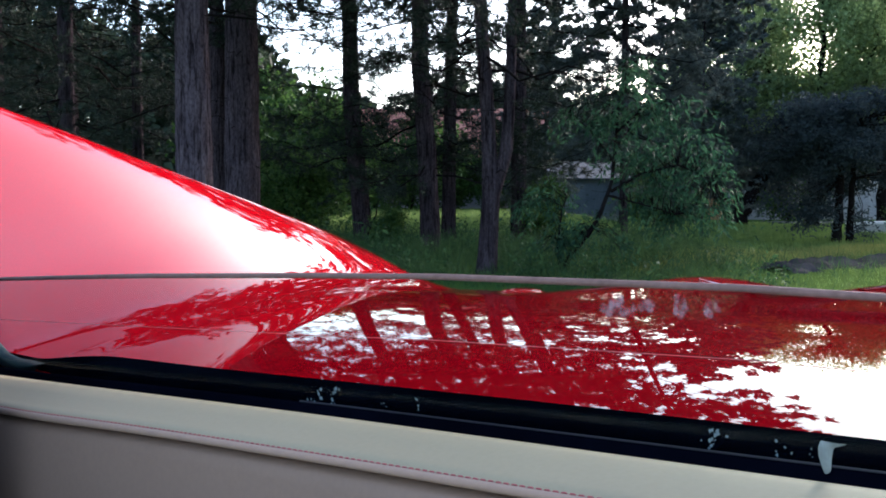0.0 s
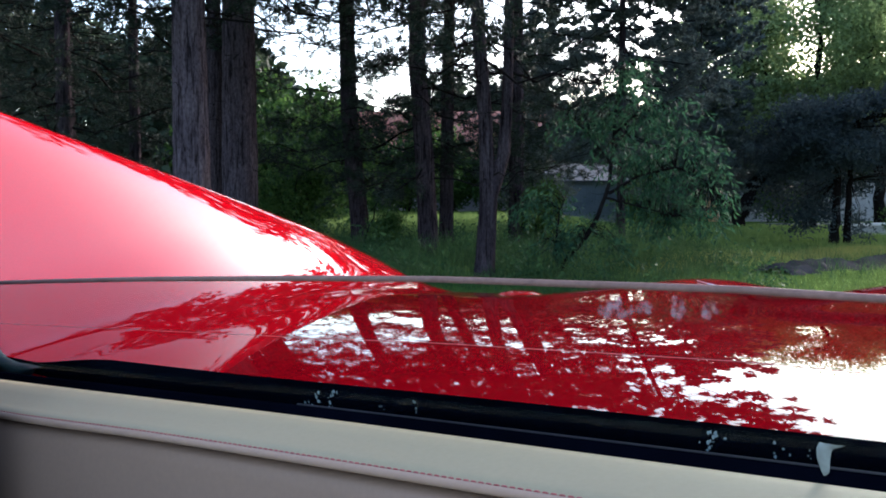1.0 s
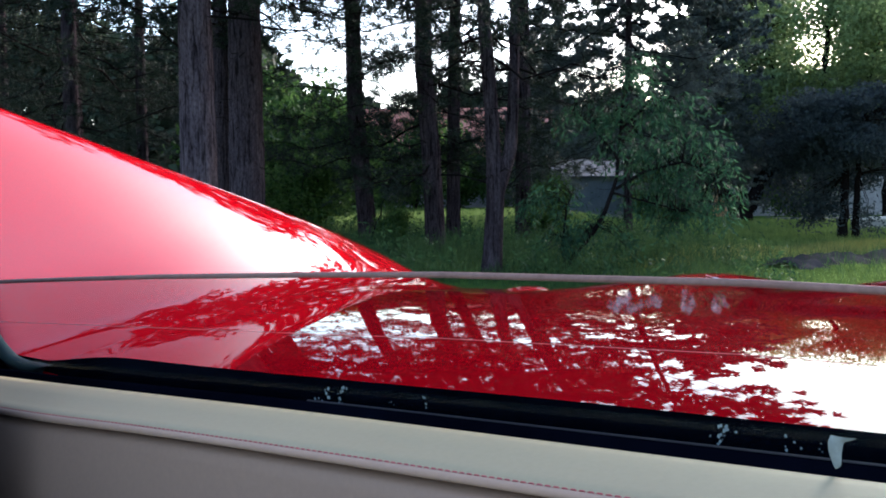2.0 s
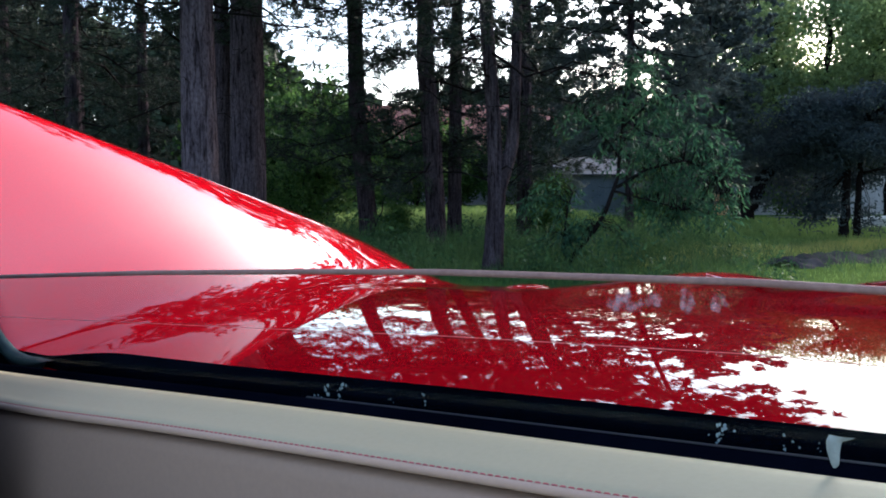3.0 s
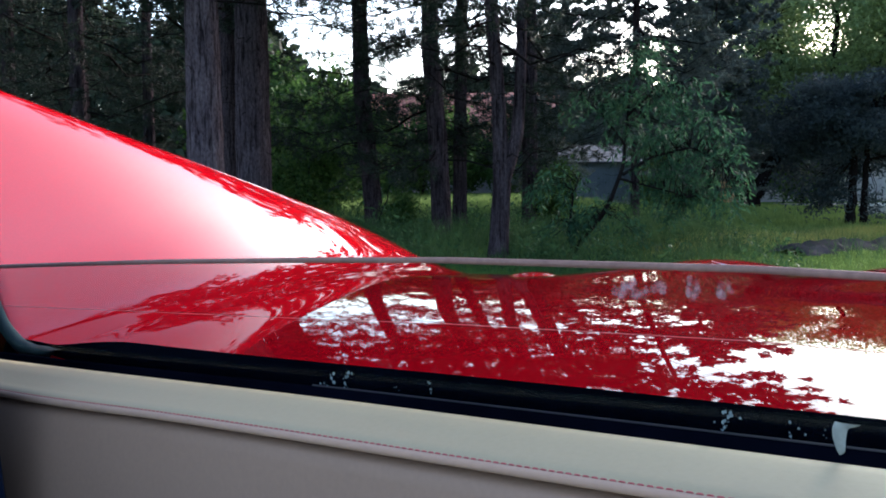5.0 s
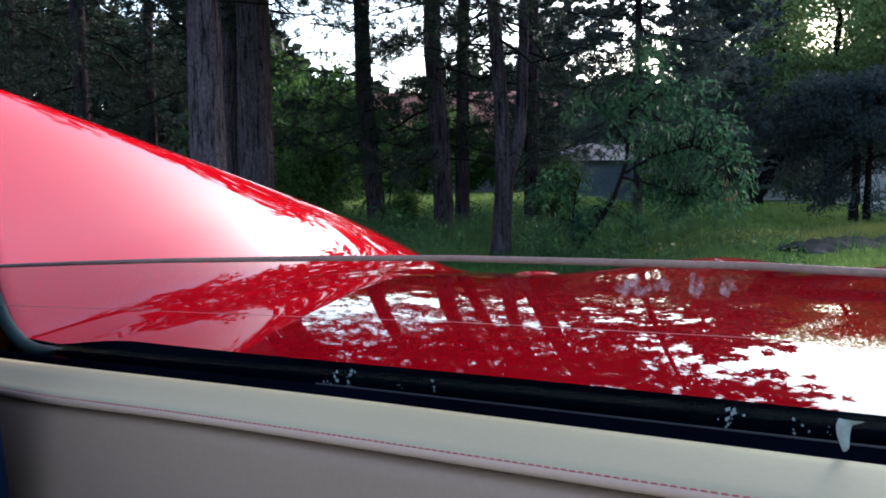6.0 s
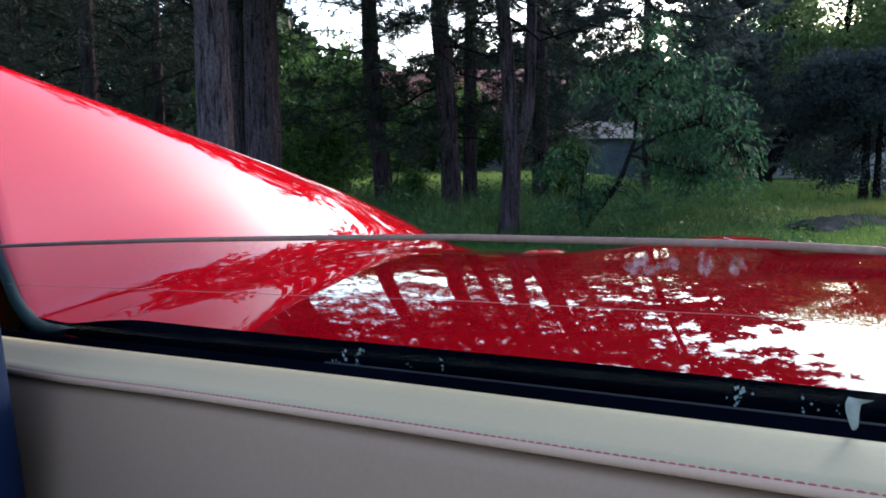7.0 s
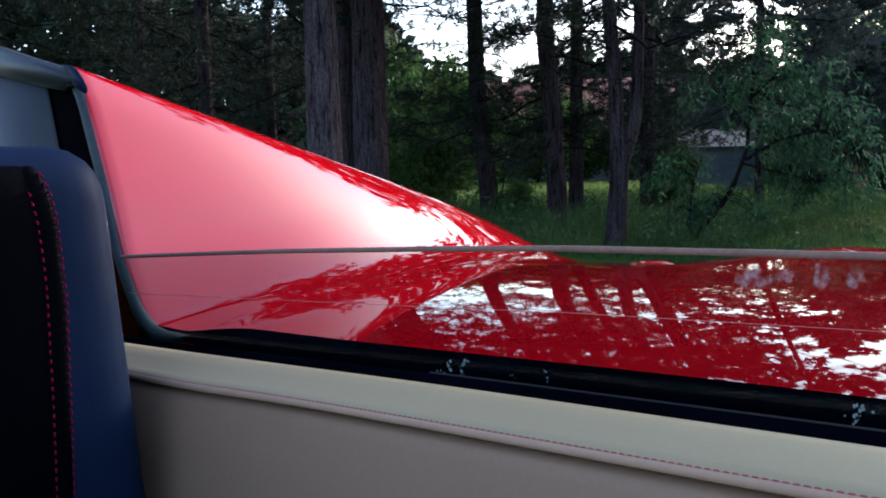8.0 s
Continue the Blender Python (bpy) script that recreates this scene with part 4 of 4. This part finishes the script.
def fruit_tree():
    """A slender leaning stem with drooping sprays of lance-shaped leaves in a loose, lopsided crown, and a low second shoot."""
    rnd, nrnd = random.Random(31), np.random.default_rng(31)
    t = thing("fruit_tree", Matrix(), "young fruit tree with drooping lance-shaped green leaves", "tree")
    stems = [([(0, 0, 0), (0.10, 0, 0.25), (0.34, 0, 0.52), (0.52, 0, 0.85), (0.66, 0.02, 1.2), (0.70, 0.05, 1.7), (0.74, 0.05, 2.3), (0.86, 0.05, 2.8)], 0.042),
             ([(-0.02, 0, 0), (-0.06, 0, 0.35), (-0.02, 0.05, 0.75), (0.06, 0.1, 1.05)], 0.028), ([(0.05, 0, 0.2), (0.25, -0.05, 0.45), (0.42, -0.1, 0.62)], 0.018),
             ([(0.64, 0, 1.1), (1.05, -0.1, 1.35), (1.55, -0.1, 1.45), (1.95, -0.15, 1.25)], 0.024), ([(0.69, 0, 1.5), (0.35, 0.1, 1.95), (0.10, 0.1, 2.15)], 0.018),
             ([(0.72, 0, 1.9), (1.15, 0.1, 2.3), (1.55, 0.1, 2.35)], 0.020), ([(0.60, 0, 1.05), (0.95, -0.2, 0.95), (1.45, -0.25, 0.80)], 0.018)]
    h, tips = Heap(), []
    for line, r in stems:
        n = 18
        xs = np.linspace(0, 1, len(line))
        fine = [tuple(float(np.interp(q, xs, [p[c] for p in line])) + (rnd.uniform(-1, 1) * 0.008 if q > 0 else 0) for c in range(3)) for q in np.linspace(0, 1, n)]
        h.tube(fine, [r * (1 - 0.75 * i / n) for i in range(n)], 8, 0.06)
        tips += [p for p in fine[5:] if p[2] > 0.3]
    # (x, z, half width, half height, sprays) of the crown's loose masses
    masses = [(1.00, 2.55, 0.45, 0.35, 26), (0.45, 2.10, 0.55, 0.22, 26), (1.25, 2.10, 0.62, 0.32, 42), (0.95, 1.65, 0.45, 0.30, 24), (1.65, 1.55, 0.55, 0.40, 50), (1.15, 1.20, 0.50, 0.30, 30),
              (1.75, 1.00, 0.55, 0.25, 40), (2.05, 0.72, 0.30, 0.14, 12), (1.35, 0.72, 0.32, 0.14, 14), (-0.25, 0.95, 0.32, 0.26, 22), (-0.02, 0.45, 0.30, 0.24, 24), (0.32, 0.62, 0.22, 0.18, 12), (0.82, 0.45, 0.16, 0.12, 7)]
    base, ways = [], []
    for mx, mz, rx, rz, count in masses:
        for i in range(count):
            d = unit(nrnd.normal(size=3)) * nrnd.uniform(0.1, 1.35) ** 0.8
            p = Vector((mx + d[0] * rx, d[1] * min(rx, 0.55), mz + d[2] * rz))
            near = Vector(min(tips, key=lambda q: (Vector(q) - p).length))
            out = (p - near)
            out = Vector((out.x, out.y, 0)).normalized() if out.length > 0.05 else Vector((1, 0, 0))
            line = bent(near, p, 3, 0.05, rnd, -0.06)
            n = rnd.uniform(0.16, 0.34)
            line += [tuple(p + out * n * 0.4 - Vector((0, 0, n * 0.25))), tuple(p + out * n * 0.65 - Vector((0, 0, n * 0.8)))]
            h.tube(line, [0.007, 0.006, 0.005, 0.004, 0.003, 0.002], 4)
            pts = np.array(line[2:])
            for q in np.linspace(0.3, len(pts) - 1.001, 16):
                k = int(q)
                c = pts[k] + (pts[k + 1] - pts[k]) * (q - k)
                base.append(c + nrnd.normal(scale=0.045, size=3))
                a = nrnd.uniform(0, 6.28)
                ways.append((math.cos(a) * 0.75 + out.x * 0.4, math.sin(a) * 0.75 + out.y * 0.4, nrnd.uniform(-1.6, 0.0)))
    part_mesh("trunk", h.mesh("trunk", TWIG), t)
    n = len(base)
    part_mesh("crown", blades("crown", np.array(base), unit(np.array(ways)), nrnd.uniform(0.085, 0.155, n), nrnd.uniform(0.020, 0.031, n), LEAF_PEACH, nrnd, True), t, "drooping lance-shaped leaves")
    return t


stand(fruit_tree(), 1.57, 12.5)


def clumps(seed, count, x0, x1, z0, roof, size):
    """Uneven clumps with a ragged top and gaps between them."""
    rnd = random.Random(seed)
    out = []
    for i in range(count):
        x = rnd.uniform(x0, x1)
        z = z0 + (roof - z0 + 0.25 * math.sin(x * 2.3 + 0.6) + 0.15 * math.sin(x * 5.1)) * rnd.uniform(0, 1) ** 0.8
        r = size * rnd.uniform(0.5, 1.1)
        out.append((x, rnd.uniform(-1.0, 1.0), z, r * 1.4, r * 1.2, r * 0.6))
    return out


# the dark spreading tree and its neighbour
stand(leafy_tree("dark_tree", 32, "dark spreading tree with a thick low forked trunk", "tree", "",
                 [([(0.15, 0, 0), (-0.1, 0, 0.6), (-0.7, 0, 1.5), (-1.1, 0, 2.6), (-0.9, 0, 4.2)], 0.30), ([(0.15, 0, 0), (0.5, 0, 0.9), (1.2, 0, 2.0), (2.0, 0, 3.2), (2.6, 0, 4.6)], 0.32)],
                 clumps(8, 40, -1.3, 4.2, 1.35, 3.5, 0.75) + clumps(9, 30, -2.0, 4.5, 3.5, 5.2, 0.8) + clumps(10, 9, 1.0, 3.8, 0.4, 1.5, 0.42), 56000, 0.16, 0.07, LEAF_DARK, 0.1, 0.22, 300), 10.6, 34.5)
stand(leafy_tree("dark_conifer", 33, "dark dense conifer on two thin trunks", "tree", "",
                 [([(0, 0, 0), (0.05, 0, 1.5), (0.0, 0, 3.0)], 0.13), ([(0.35, 0.1, 0), (0.4, 0.1, 1.5), (0.5, 0.1, 2.9)], 0.10)],
                 clumps(12, 30, -1.3, 3.2, 1.35, 2.85, 0.55) + clumps(13, 15, -1.9, 3.6, 2.3, 4.0, 0.6) + [(-0.9, 0, 0.75, 0.55, 0.6, 0.40), (-0.45, 0, 0.40, 0.55, 0.6, 0.34), (0.3, 0, 0.2, 0.5, 0.5, 0.2)],
                 34000, 0.12, 0.045, LEAF_CONIFER, 0.1, 0.16, 300), 9.5, 22.6)
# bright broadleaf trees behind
lime = stand(leafy_tree("lime_tree", 34, "tall broadleaf tree, backlit glow and haze put into its bright green leaves", "tree", "broadleaf trees behind the verge",
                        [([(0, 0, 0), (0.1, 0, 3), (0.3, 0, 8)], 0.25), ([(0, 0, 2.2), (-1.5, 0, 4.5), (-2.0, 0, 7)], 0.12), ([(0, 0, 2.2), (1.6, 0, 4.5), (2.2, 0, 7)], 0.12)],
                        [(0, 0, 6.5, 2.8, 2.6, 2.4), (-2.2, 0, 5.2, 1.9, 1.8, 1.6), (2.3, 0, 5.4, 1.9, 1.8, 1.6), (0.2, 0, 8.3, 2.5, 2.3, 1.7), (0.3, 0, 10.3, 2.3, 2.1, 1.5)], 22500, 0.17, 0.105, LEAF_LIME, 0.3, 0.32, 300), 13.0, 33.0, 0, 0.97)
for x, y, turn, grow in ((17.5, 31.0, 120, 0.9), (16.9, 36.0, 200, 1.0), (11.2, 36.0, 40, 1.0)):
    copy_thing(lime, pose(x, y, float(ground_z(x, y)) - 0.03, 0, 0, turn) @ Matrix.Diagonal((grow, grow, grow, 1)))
# unseen verge trees added to screen the sun, and mirrored in the red paint
sun_screen_tree = stand(leafy_tree("unseen_broadleaf_tree", 36, "unseen tall broadleaf tree with dark green leaves, added as sun screen and reflection", "tree", "broadleaf trees along the verge",
                              [([(0, 0, 0), (0.1, 0, 3), (0.3, 0, 8)], 0.25), ([(0, 0, 2.2), (-1.5, 0, 4.5), (-2.0, 0, 7)], 0.12), ([(0, 0, 2.2), (1.6, 0, 4.5), (2.2, 0, 7)], 0.12)],
                              [(0, 0, 6.5, 2.8, 2.6, 2.4), (-2.2, 0, 5.2, 1.9, 1.8, 1.6), (2.3, 0, 5.4, 1.9, 1.8, 1.6), (0.2, 0, 8.6, 2.0, 2.0, 1.4)], 24000, 0.17, 0.10, LEAF_VERGE, 0.3, 0.32, 300), 9.6, 10.1, 60, 0.85)
for x, y, turn, grow in ((13.5, 11.5, 200, 1.1), (18.5, 11.0, 170, 0.95), (21.0, 4.0, 280, 0.75)):
    copy_thing(sun_screen_tree, pose(x, y, -0.03, 0, 0, turn) @ Matrix.Diagonal((grow, grow, grow, 1)))
for x, y, turn, grow in ((20.5, 14.0, 10, 0.8), (22.0, 8.0, 100, 0.75)):
    copy_thing(left_a, pose(x, y, -0.03, 0, 0, turn) @ Matrix.Diagonal((grow, grow, grow, 1)))
# undergrowth
shrub = stand(leafy_tree("shrub", 35, "loose green shrub growing under the pines", "shrub", "undergrowth shrubs",
                         [([(0, 0, 0), (0.1, 0, 0.5), (0.3, 0, 1.2)], 0.03), ([(0, 0, 0), (-0.2, 0.1, 0.6), (-0.4, 0.1, 1.3)], 0.03), ([(0, 0, 0), (0, -0.2, 0.6), (0.1, -0.4, 1.3)], 0.025)],
                         [(0, 0, 0.9, 0.9, 0.8, 0.7), (0.3, 0, 1.5, 0.8, 0.7, 0.6), (-0.4, 0, 0.5, 0.7, 0.7, 0.45)], 7000, 0.11, 0.06, LEAF_SHRUB, 0.2, 0.18, 70), -3.2, 20.0)
for x, y, turn, grow in ((-4.8, 22.5, 220, 1.5), (-3.3, 24.0, 40, 1.6), (-4.4, 29.5, 20, 1.2),
                         (12.2, 24.5, 130, 0.55), (15.5, 42.0, 60, 1.9), (17.5, 31.0, 250, 0.8), (3.6, 41.0, 75, 1.9), (-3.2, 41.0, 200, 1.6), (-1.4, 37.0, 20, 1.9), (0.4, 40.6, 310, 1.4), (2.0, 40.0, 110, 1.2), (8.6, 36.0, 15, 1.6), (-5.5, 33.0, 120, 2.6)):
    copy_thing(shrub, pose(x, y, float(ground_z(x, y)) - 0.03, 0, 0, turn) @ Matrix.Diagonal((grow, grow, grow, 1)))

copy_thing(shrub, pose(-1.05, 16.4, float(ground_z(-1.05, 16.4)) - 0.03, 0, 0, 35) @ Matrix.Diagonal((0.36, 0.36, 0.36, 1)))
copy_thing(shrub, pose(1.75, 16.8, float(ground_z(1.75, 16.8)) - 0.03, 0, 0, 300) @ Matrix.Diagonal((0.5, 0.5, 0.62, 1)))
snag = thing("dead_sapling", Matrix(), "thin bare leaning dead sapling beside a pine", "sapling")
h = Heap()
h.tube(bent((-1.42, 16.0, float(ground_z(-1.42, 16.0)) - 0.03), (-1.02, 16.0, 1.42), 8, 0.03, random.Random(3)), [0.017 - 0.0014 * i for i in range(9)], 6)
part_mesh("stem", h.mesh("stem", TWIG), snag)


def build_woods():
    """The far tree line."""
    rnd = np.random.default_rng(41)
    n = 90000
    x = rnd.uniform(-60, 60, n)
    y = rnd.uniform(56, 66, n)
    top = 7.4 + 4.6 * smooth01(-x, 10, 14) + 5.0 * smooth01(-x, 26, 32) + 3.5 * smooth01(x, 22, 30) + 0.9 * np.sin(x * 0.41) + 0.7 * np.sin(x * 1.13 + 2) + 0.4 * np.sin(x * 2.9)
    z = top * rnd.uniform(0, 1, n) ** 0.8
    w = unit(rnd.normal(size=(n, 3)))
    me = blades("far_woods", np.stack([x, y, z], 1), w, rnd.uniform(0.4, 1.1, n), rnd.uniform(0.3, 0.7, n), LEAF_WOODS, rnd, True)
    tagged(new("far_woods", me), "distant dark green belt of trees", "woods", kind="stuff")


build_woods()


# ---------------------------------------------------------------- buildings and road
def box(name, x0, x1, y0, y1, z0, z1, mat, parent, label="", bevel=0.01):
    bm = bmesh.new()
    bmesh.ops.create_cube(bm, size=1)
    bmesh.ops.transform(bm, matrix=pose((x0 + x1) / 2, (y0 + y1) / 2, (z0 + z1) / 2) @ Matrix.Diagonal((x1 - x0, y1 - y0, z1 - z0, 1)), verts=bm.verts[:])
    if bevel:
        bmesh.ops.bevel(bm, geom=bm.edges[:], offset=bevel, segments=2, affect="EDGES")
    return part(name, bm, mat, parent, label)


def build_house():
    h = thing("house", pose(0.3, 43.0, 0.25), "small plastered house with a red clay tile roof", "house")
    box("wall", -4.5, 4.5, 0, 0.35, 0, 2.75, PLASTER, h)
    box("wall", -4.5, 4.5, 6.65, 7.0, 0, 2.75, PLASTER, h)
    for s in (-1, 1):
        bm = bmesh.new()
        x = 4.5 * s
        f = bm.faces.new([bm.verts.new(p) for p in ((x, 0.35, 0), (x, 6.65, 0), (x, 6.65, 2.75), (x, 3.5, 5.1), (x, 0.35, 2.75))])
        made = bmesh.ops.extrude_face_region(bm, geom=[f])
        bmesh.ops.translate(bm, vec=(-0.3 * s, 0, 0), verts=[g for g in made["geom"] if isinstance(g, bmesh.types.BMVert)])
        part("gable_wall", bm, PLASTER, h)
    slope = math.atan2(2.55, 3.9)
    bm = bmesh.new()
    vs = [(-4.8, -0.4, 2.55), (4.8, -0.4, 2.55), (4.8, 3.5, 5.1), (-4.8, 3.5, 5.1), (4.8, 7.4, 2.55), (-4.8, 7.4, 2.55)]
    bv = [bm.verts.new(p) for p in vs]
    bm.faces.new((bv[0], bv[1], bv[2], bv[3]))
    bm.faces.new((bv[3], bv[2], bv[4], bv[5]))
    made = bmesh.ops.extrude_face_region(bm, geom=bm.faces[:])
    bmesh.ops.translate(bm, vec=(0, 0, 0.1), verts=[g for g in made["geom"] if isinstance(g, bmesh.types.BMVert)])
    roof = part("roof", bm, ROOF, h, "red clay tile roof")
    for x in (-2.6, 1.6):
        w = box("window", x, x + 1.0, -0.04, 0.02, 1.0, 2.1, WHITE, h, "white framed window")
        box("pane", x + 0.08, x + 0.46, -0.055, -0.03, 1.08, 2.02, DARK_PANE, w)
        box("pane", x + 0.54, x + 0.92, -0.055, -0.03, 1.08, 2.02, DARK_PANE, w)
    # courses of tiles on the near slope
    tile = []
    for i in range(7):
        a = math.pi * i / 6
        tile.append((-0.16 + 0.32 * i / 6, 0.05 * math.sin(a)))
    vs, fs = grid([[(x, -0.20, z) for x, z in tile], [(x, 0.22, z * 0.8 - 0.012) for x, z in tile]])
    lip = [(x, -0.20, -0.02) for x, z in tile]
    k = len(vs)
    vs += lip
    fs += [(i, i + 1, k + i + 1, k + i) for i in range(6)]
    me = mesh_from("roof_tile", vs, fs, ROOF)
    for r in range(11):
        for c in range(27):
            ob = new("roof_tile", me)
            ob.parent = roof
            q = (r + 0.5) / 11.2
            ob.matrix_world = pose(-4.5 + c * 0.345 + random.uniform(-0.01, 0.01), -0.38 + 3.88 * q, 2.70 + 2.54 * q, math.degrees(slope), 0, random.uniform(-1, 1))
    return h


build_house()


def build_shed():
    s = thing("shed", pose(5.9, 38.0, 0.05), "grey corrugated metal shed with a pale sheet roof", "shed")
    for name, x0, x1, y0, y1 in (("wall", -1.6, 1.5, 0, 0.06), ("wall", -1.6, 1.5, 2.6, 2.66), ("wall", -1.6, -1.54, 0.06, 2.6), ("wall", 1.44, 1.5, 0.06, 2.6)):
        box(name, x0, x1, y0, y1, 0, 1.75, SHEET, s, bevel=0)
    for i in range(26):
        box("rib", -1.58 + i * 0.12, -1.53 + i * 0.12, -0.03, 0.002, 0.02, 1.73, SHEET, s, bevel=0)
    bm = bmesh.new()
    f = bm.faces.new([bm.verts.new(p) for p in ((-1.75, -0.2, 1.76), (1.65, -0.2, 1.76), (1.65, 2.8, 2.55), (-1.75, 2.8, 2.55))])
    made = bmesh.ops.extrude_face_region(bm, geom=[f])
    bmesh.ops.translate(bm, vec=(0, 0, 0.06), verts=[g for g in made["geom"] if isinstance(g, bmesh.types.BMVert)])
    part("roof", bm, SHEET_ROOF, s, "pale sheet metal roof")


build_shed()
garden_wall = thing("garden_wall", pose(0, 45.0, 0), "long pale plastered garden wall with an ochre pier", "wall")
box("wall_panel", 13.5, 30.0, 0, 0.25, 0, 1.9, PLASTER, garden_wall)
box("pier", 12.75, 13.45, -0.12, 0.25, 0, 2.3, OCHRE, garden_wall, "ochre plastered pier")
road = box("road", 14.0, 60.0, 36.5, 41.5, 0.0, 0.03, ASPHALT, None)
tagged(road, "grey asphalt road beyond the verge", "road", kind="structure")
parapet = thing("parapet", pose(0, 27.0, 0), "low concrete roadside parapet with a white cap", "barrier")
box("base", 11.7, 40.0, 0, 0.25, -0.05, 0.33, CONCRETE, parapet)
box("cap", 11.7, 40.0, -0.03, 0.28, 0.33, 0.41, WHITE, parapet, "white painted cap")


# ---------------------------------------------------------------- dirt track and grass
def track_line(t):
    return np.interp(t, [0, 0.35, 0.7, 1], [4.6, 5.4, 6.9, 13.0]), np.interp(t, [0, 0.35, 0.7, 1], [12.9, 13.9, 15.8, 22.0])


def build_track():
    rows = []
    for t in np.linspace(0, 1, 70):
        x, y = track_line(t)
        x2, y2 = track_line(min(t + 0.02, 1.0))
        x1, y1 = track_line(max(t - 0.02, 0.0))
        d = unit(np.array([x2 - x1, y2 - y1]))
        row = []
        for s in np.linspace(-1, 1, 13):
            o = s * (0.26 + 0.08 * math.sin(t * 40) + 0.10 * math.sin(t * 13) + 0.5 * t)
            px, py = x - d[1] * o, y + d[0] * o
            hgt = 0.10 * (1 - s * s) * (0.55 + 0.9 * abs(noise.noise(Vector((px * 1.6, py * 1.6, 0))))) + 0.05 * noise.noise(Vector((px * 5, py * 5, 3)))
            row.append((px, py, float(ground_z(px, py)) - 0.03 + max(hgt, -0.02) * 1.3 + (0.02 if abs(s) < 0.95 else 0)))
        rows.append(row)
    v, f = grid(rows)
    tagged(new("dirt_track", mesh_from("dirt_track", v, f, SOIL, True)), "dark churned soil track across the grass", "track", kind="structure")


build_track()


def build_grass():
    rnd = np.random.default_rng(77)
    # tall grass under the pines
    n = 110000
    x, y = rnd.uniform(-5, 9, n), rnd.uniform(9.5, 26, n)
    keep = rnd.uniform(0, 1, n) < 1 - 0.92 * smooth01(x - 0.16 * (y - 10), 2.6, 4.6)
    x, y = x[keep], y[keep]
    n = len(x)
    clump = 0.5 + 0.5 * np.sin(x * 2.1 + np.sin(y * 1.7) * 2) * np.sin(y * 1.3 + np.sin(x * 1.1) * 2)
    w = rnd.normal(scale=0.42, size=(n, 3))
    w[:, 2] = 1
    me = blades("tall_grass", np.stack([x, y, ground_z(x, y) - 0.02], 1), unit(w), (0.16 + 0.34 * clump) * rnd.uniform(0.5, 1.3, n) * (1 - 0.66 * smooth01(y, 14.5, 18)) * (0.5 + 0.5 * smooth01(y, 11.2, 13.5)), rnd.uniform(0.006, 0.013, n), GRASS, rnd)
    tagged(new("tall_grass", me), "uneven tall green grass under the trees", "grass", kind="stuff")
    heads = [(rnd.uniform(-3.5, 4.2), rnd.uniform(10.5, 20.0), rnd.uniform(0.25, 0.7)) for _ in range(170)]
    pts = [np.array([hx, hy, float(ground_z(hx, hy))]) + np.abs(rnd.normal(size=(70, 3))) * [0, 0, hh * 0.45] + rnd.normal(size=(70, 3)) * [0.11, 0.11, 0.0] for hx, hy, hh in heads]
    base = np.concatenate(pts)
    n = len(base)
    w = rnd.normal(size=(n, 3)) + [0, 0, 0.3]
    me = blades("weeds", base, unit(w), rnd.uniform(0.05, 0.11, n), rnd.uniform(0.016, 0.034, n), LEAF_WEED, rnd, True)
    tagged(new("weeds", me), "leafy green weeds in the tall grass", "weeds", kind="stuff")
    n = 190000
    x, y = rnd.uniform(-5, 22, n), rnd.uniform(9, 36, n)
    keep = (x > 1) | (y > 18)
    x, y = x[keep], y[keep]
    n = len(x)
    tx = np.interp(y, [12.9, 13.9, 15.8, 22.0], [4.6, 5.4, 6.9, 13.0])
    on = (np.abs(x - tx) < 0.30) & (y > 12.8) & (y < 22)
    x, y = x[~on], y[~on]
    n = len(x)
    w = rnd.normal(scale=0.35, size=(n, 3))
    w[:, 2] = 1
    me = blades("short_grass", np.stack([x, y, ground_z(x, y) - 0.01], 1), unit(w), rnd.uniform(0.04, 0.13, n) * (0.5 + 0.5 * smooth01(y, 13, 15) + 0.8 * smooth01(y, 18, 26)), rnd.uniform(0.008, 0.016, n) * (1 + 1.2 * smooth01(y, 16, 28)), SHORT, rnd)
    tagged(new("short_grass", me), "short bright green grass of the verge", "grass", kind="stuff")

    n = 16000
    t = rnd.uniform(0, 1, n)
    x, y = 2.6 + 7.5 * t + rnd.normal(scale=0.3, size=n), 13.2 + 8.0 * t ** 1.1 + rnd.normal(scale=0.45, size=n)
    w = rnd.normal(scale=0.5, size=(n, 3))
    w[:, 2] = 1
    me = blades("dry_grass", np.stack([x, y, ground_z(x, y) - 0.01], 1), unit(w), rnd.uniform(0.05, 0.14, n), rnd.uniform(0.010, 0.018, n), DRY, rnd)
    tagged(new("dry_grass", me), "trodden yellowish strip of dry grass", "grass", kind="stuff")


build_grass()
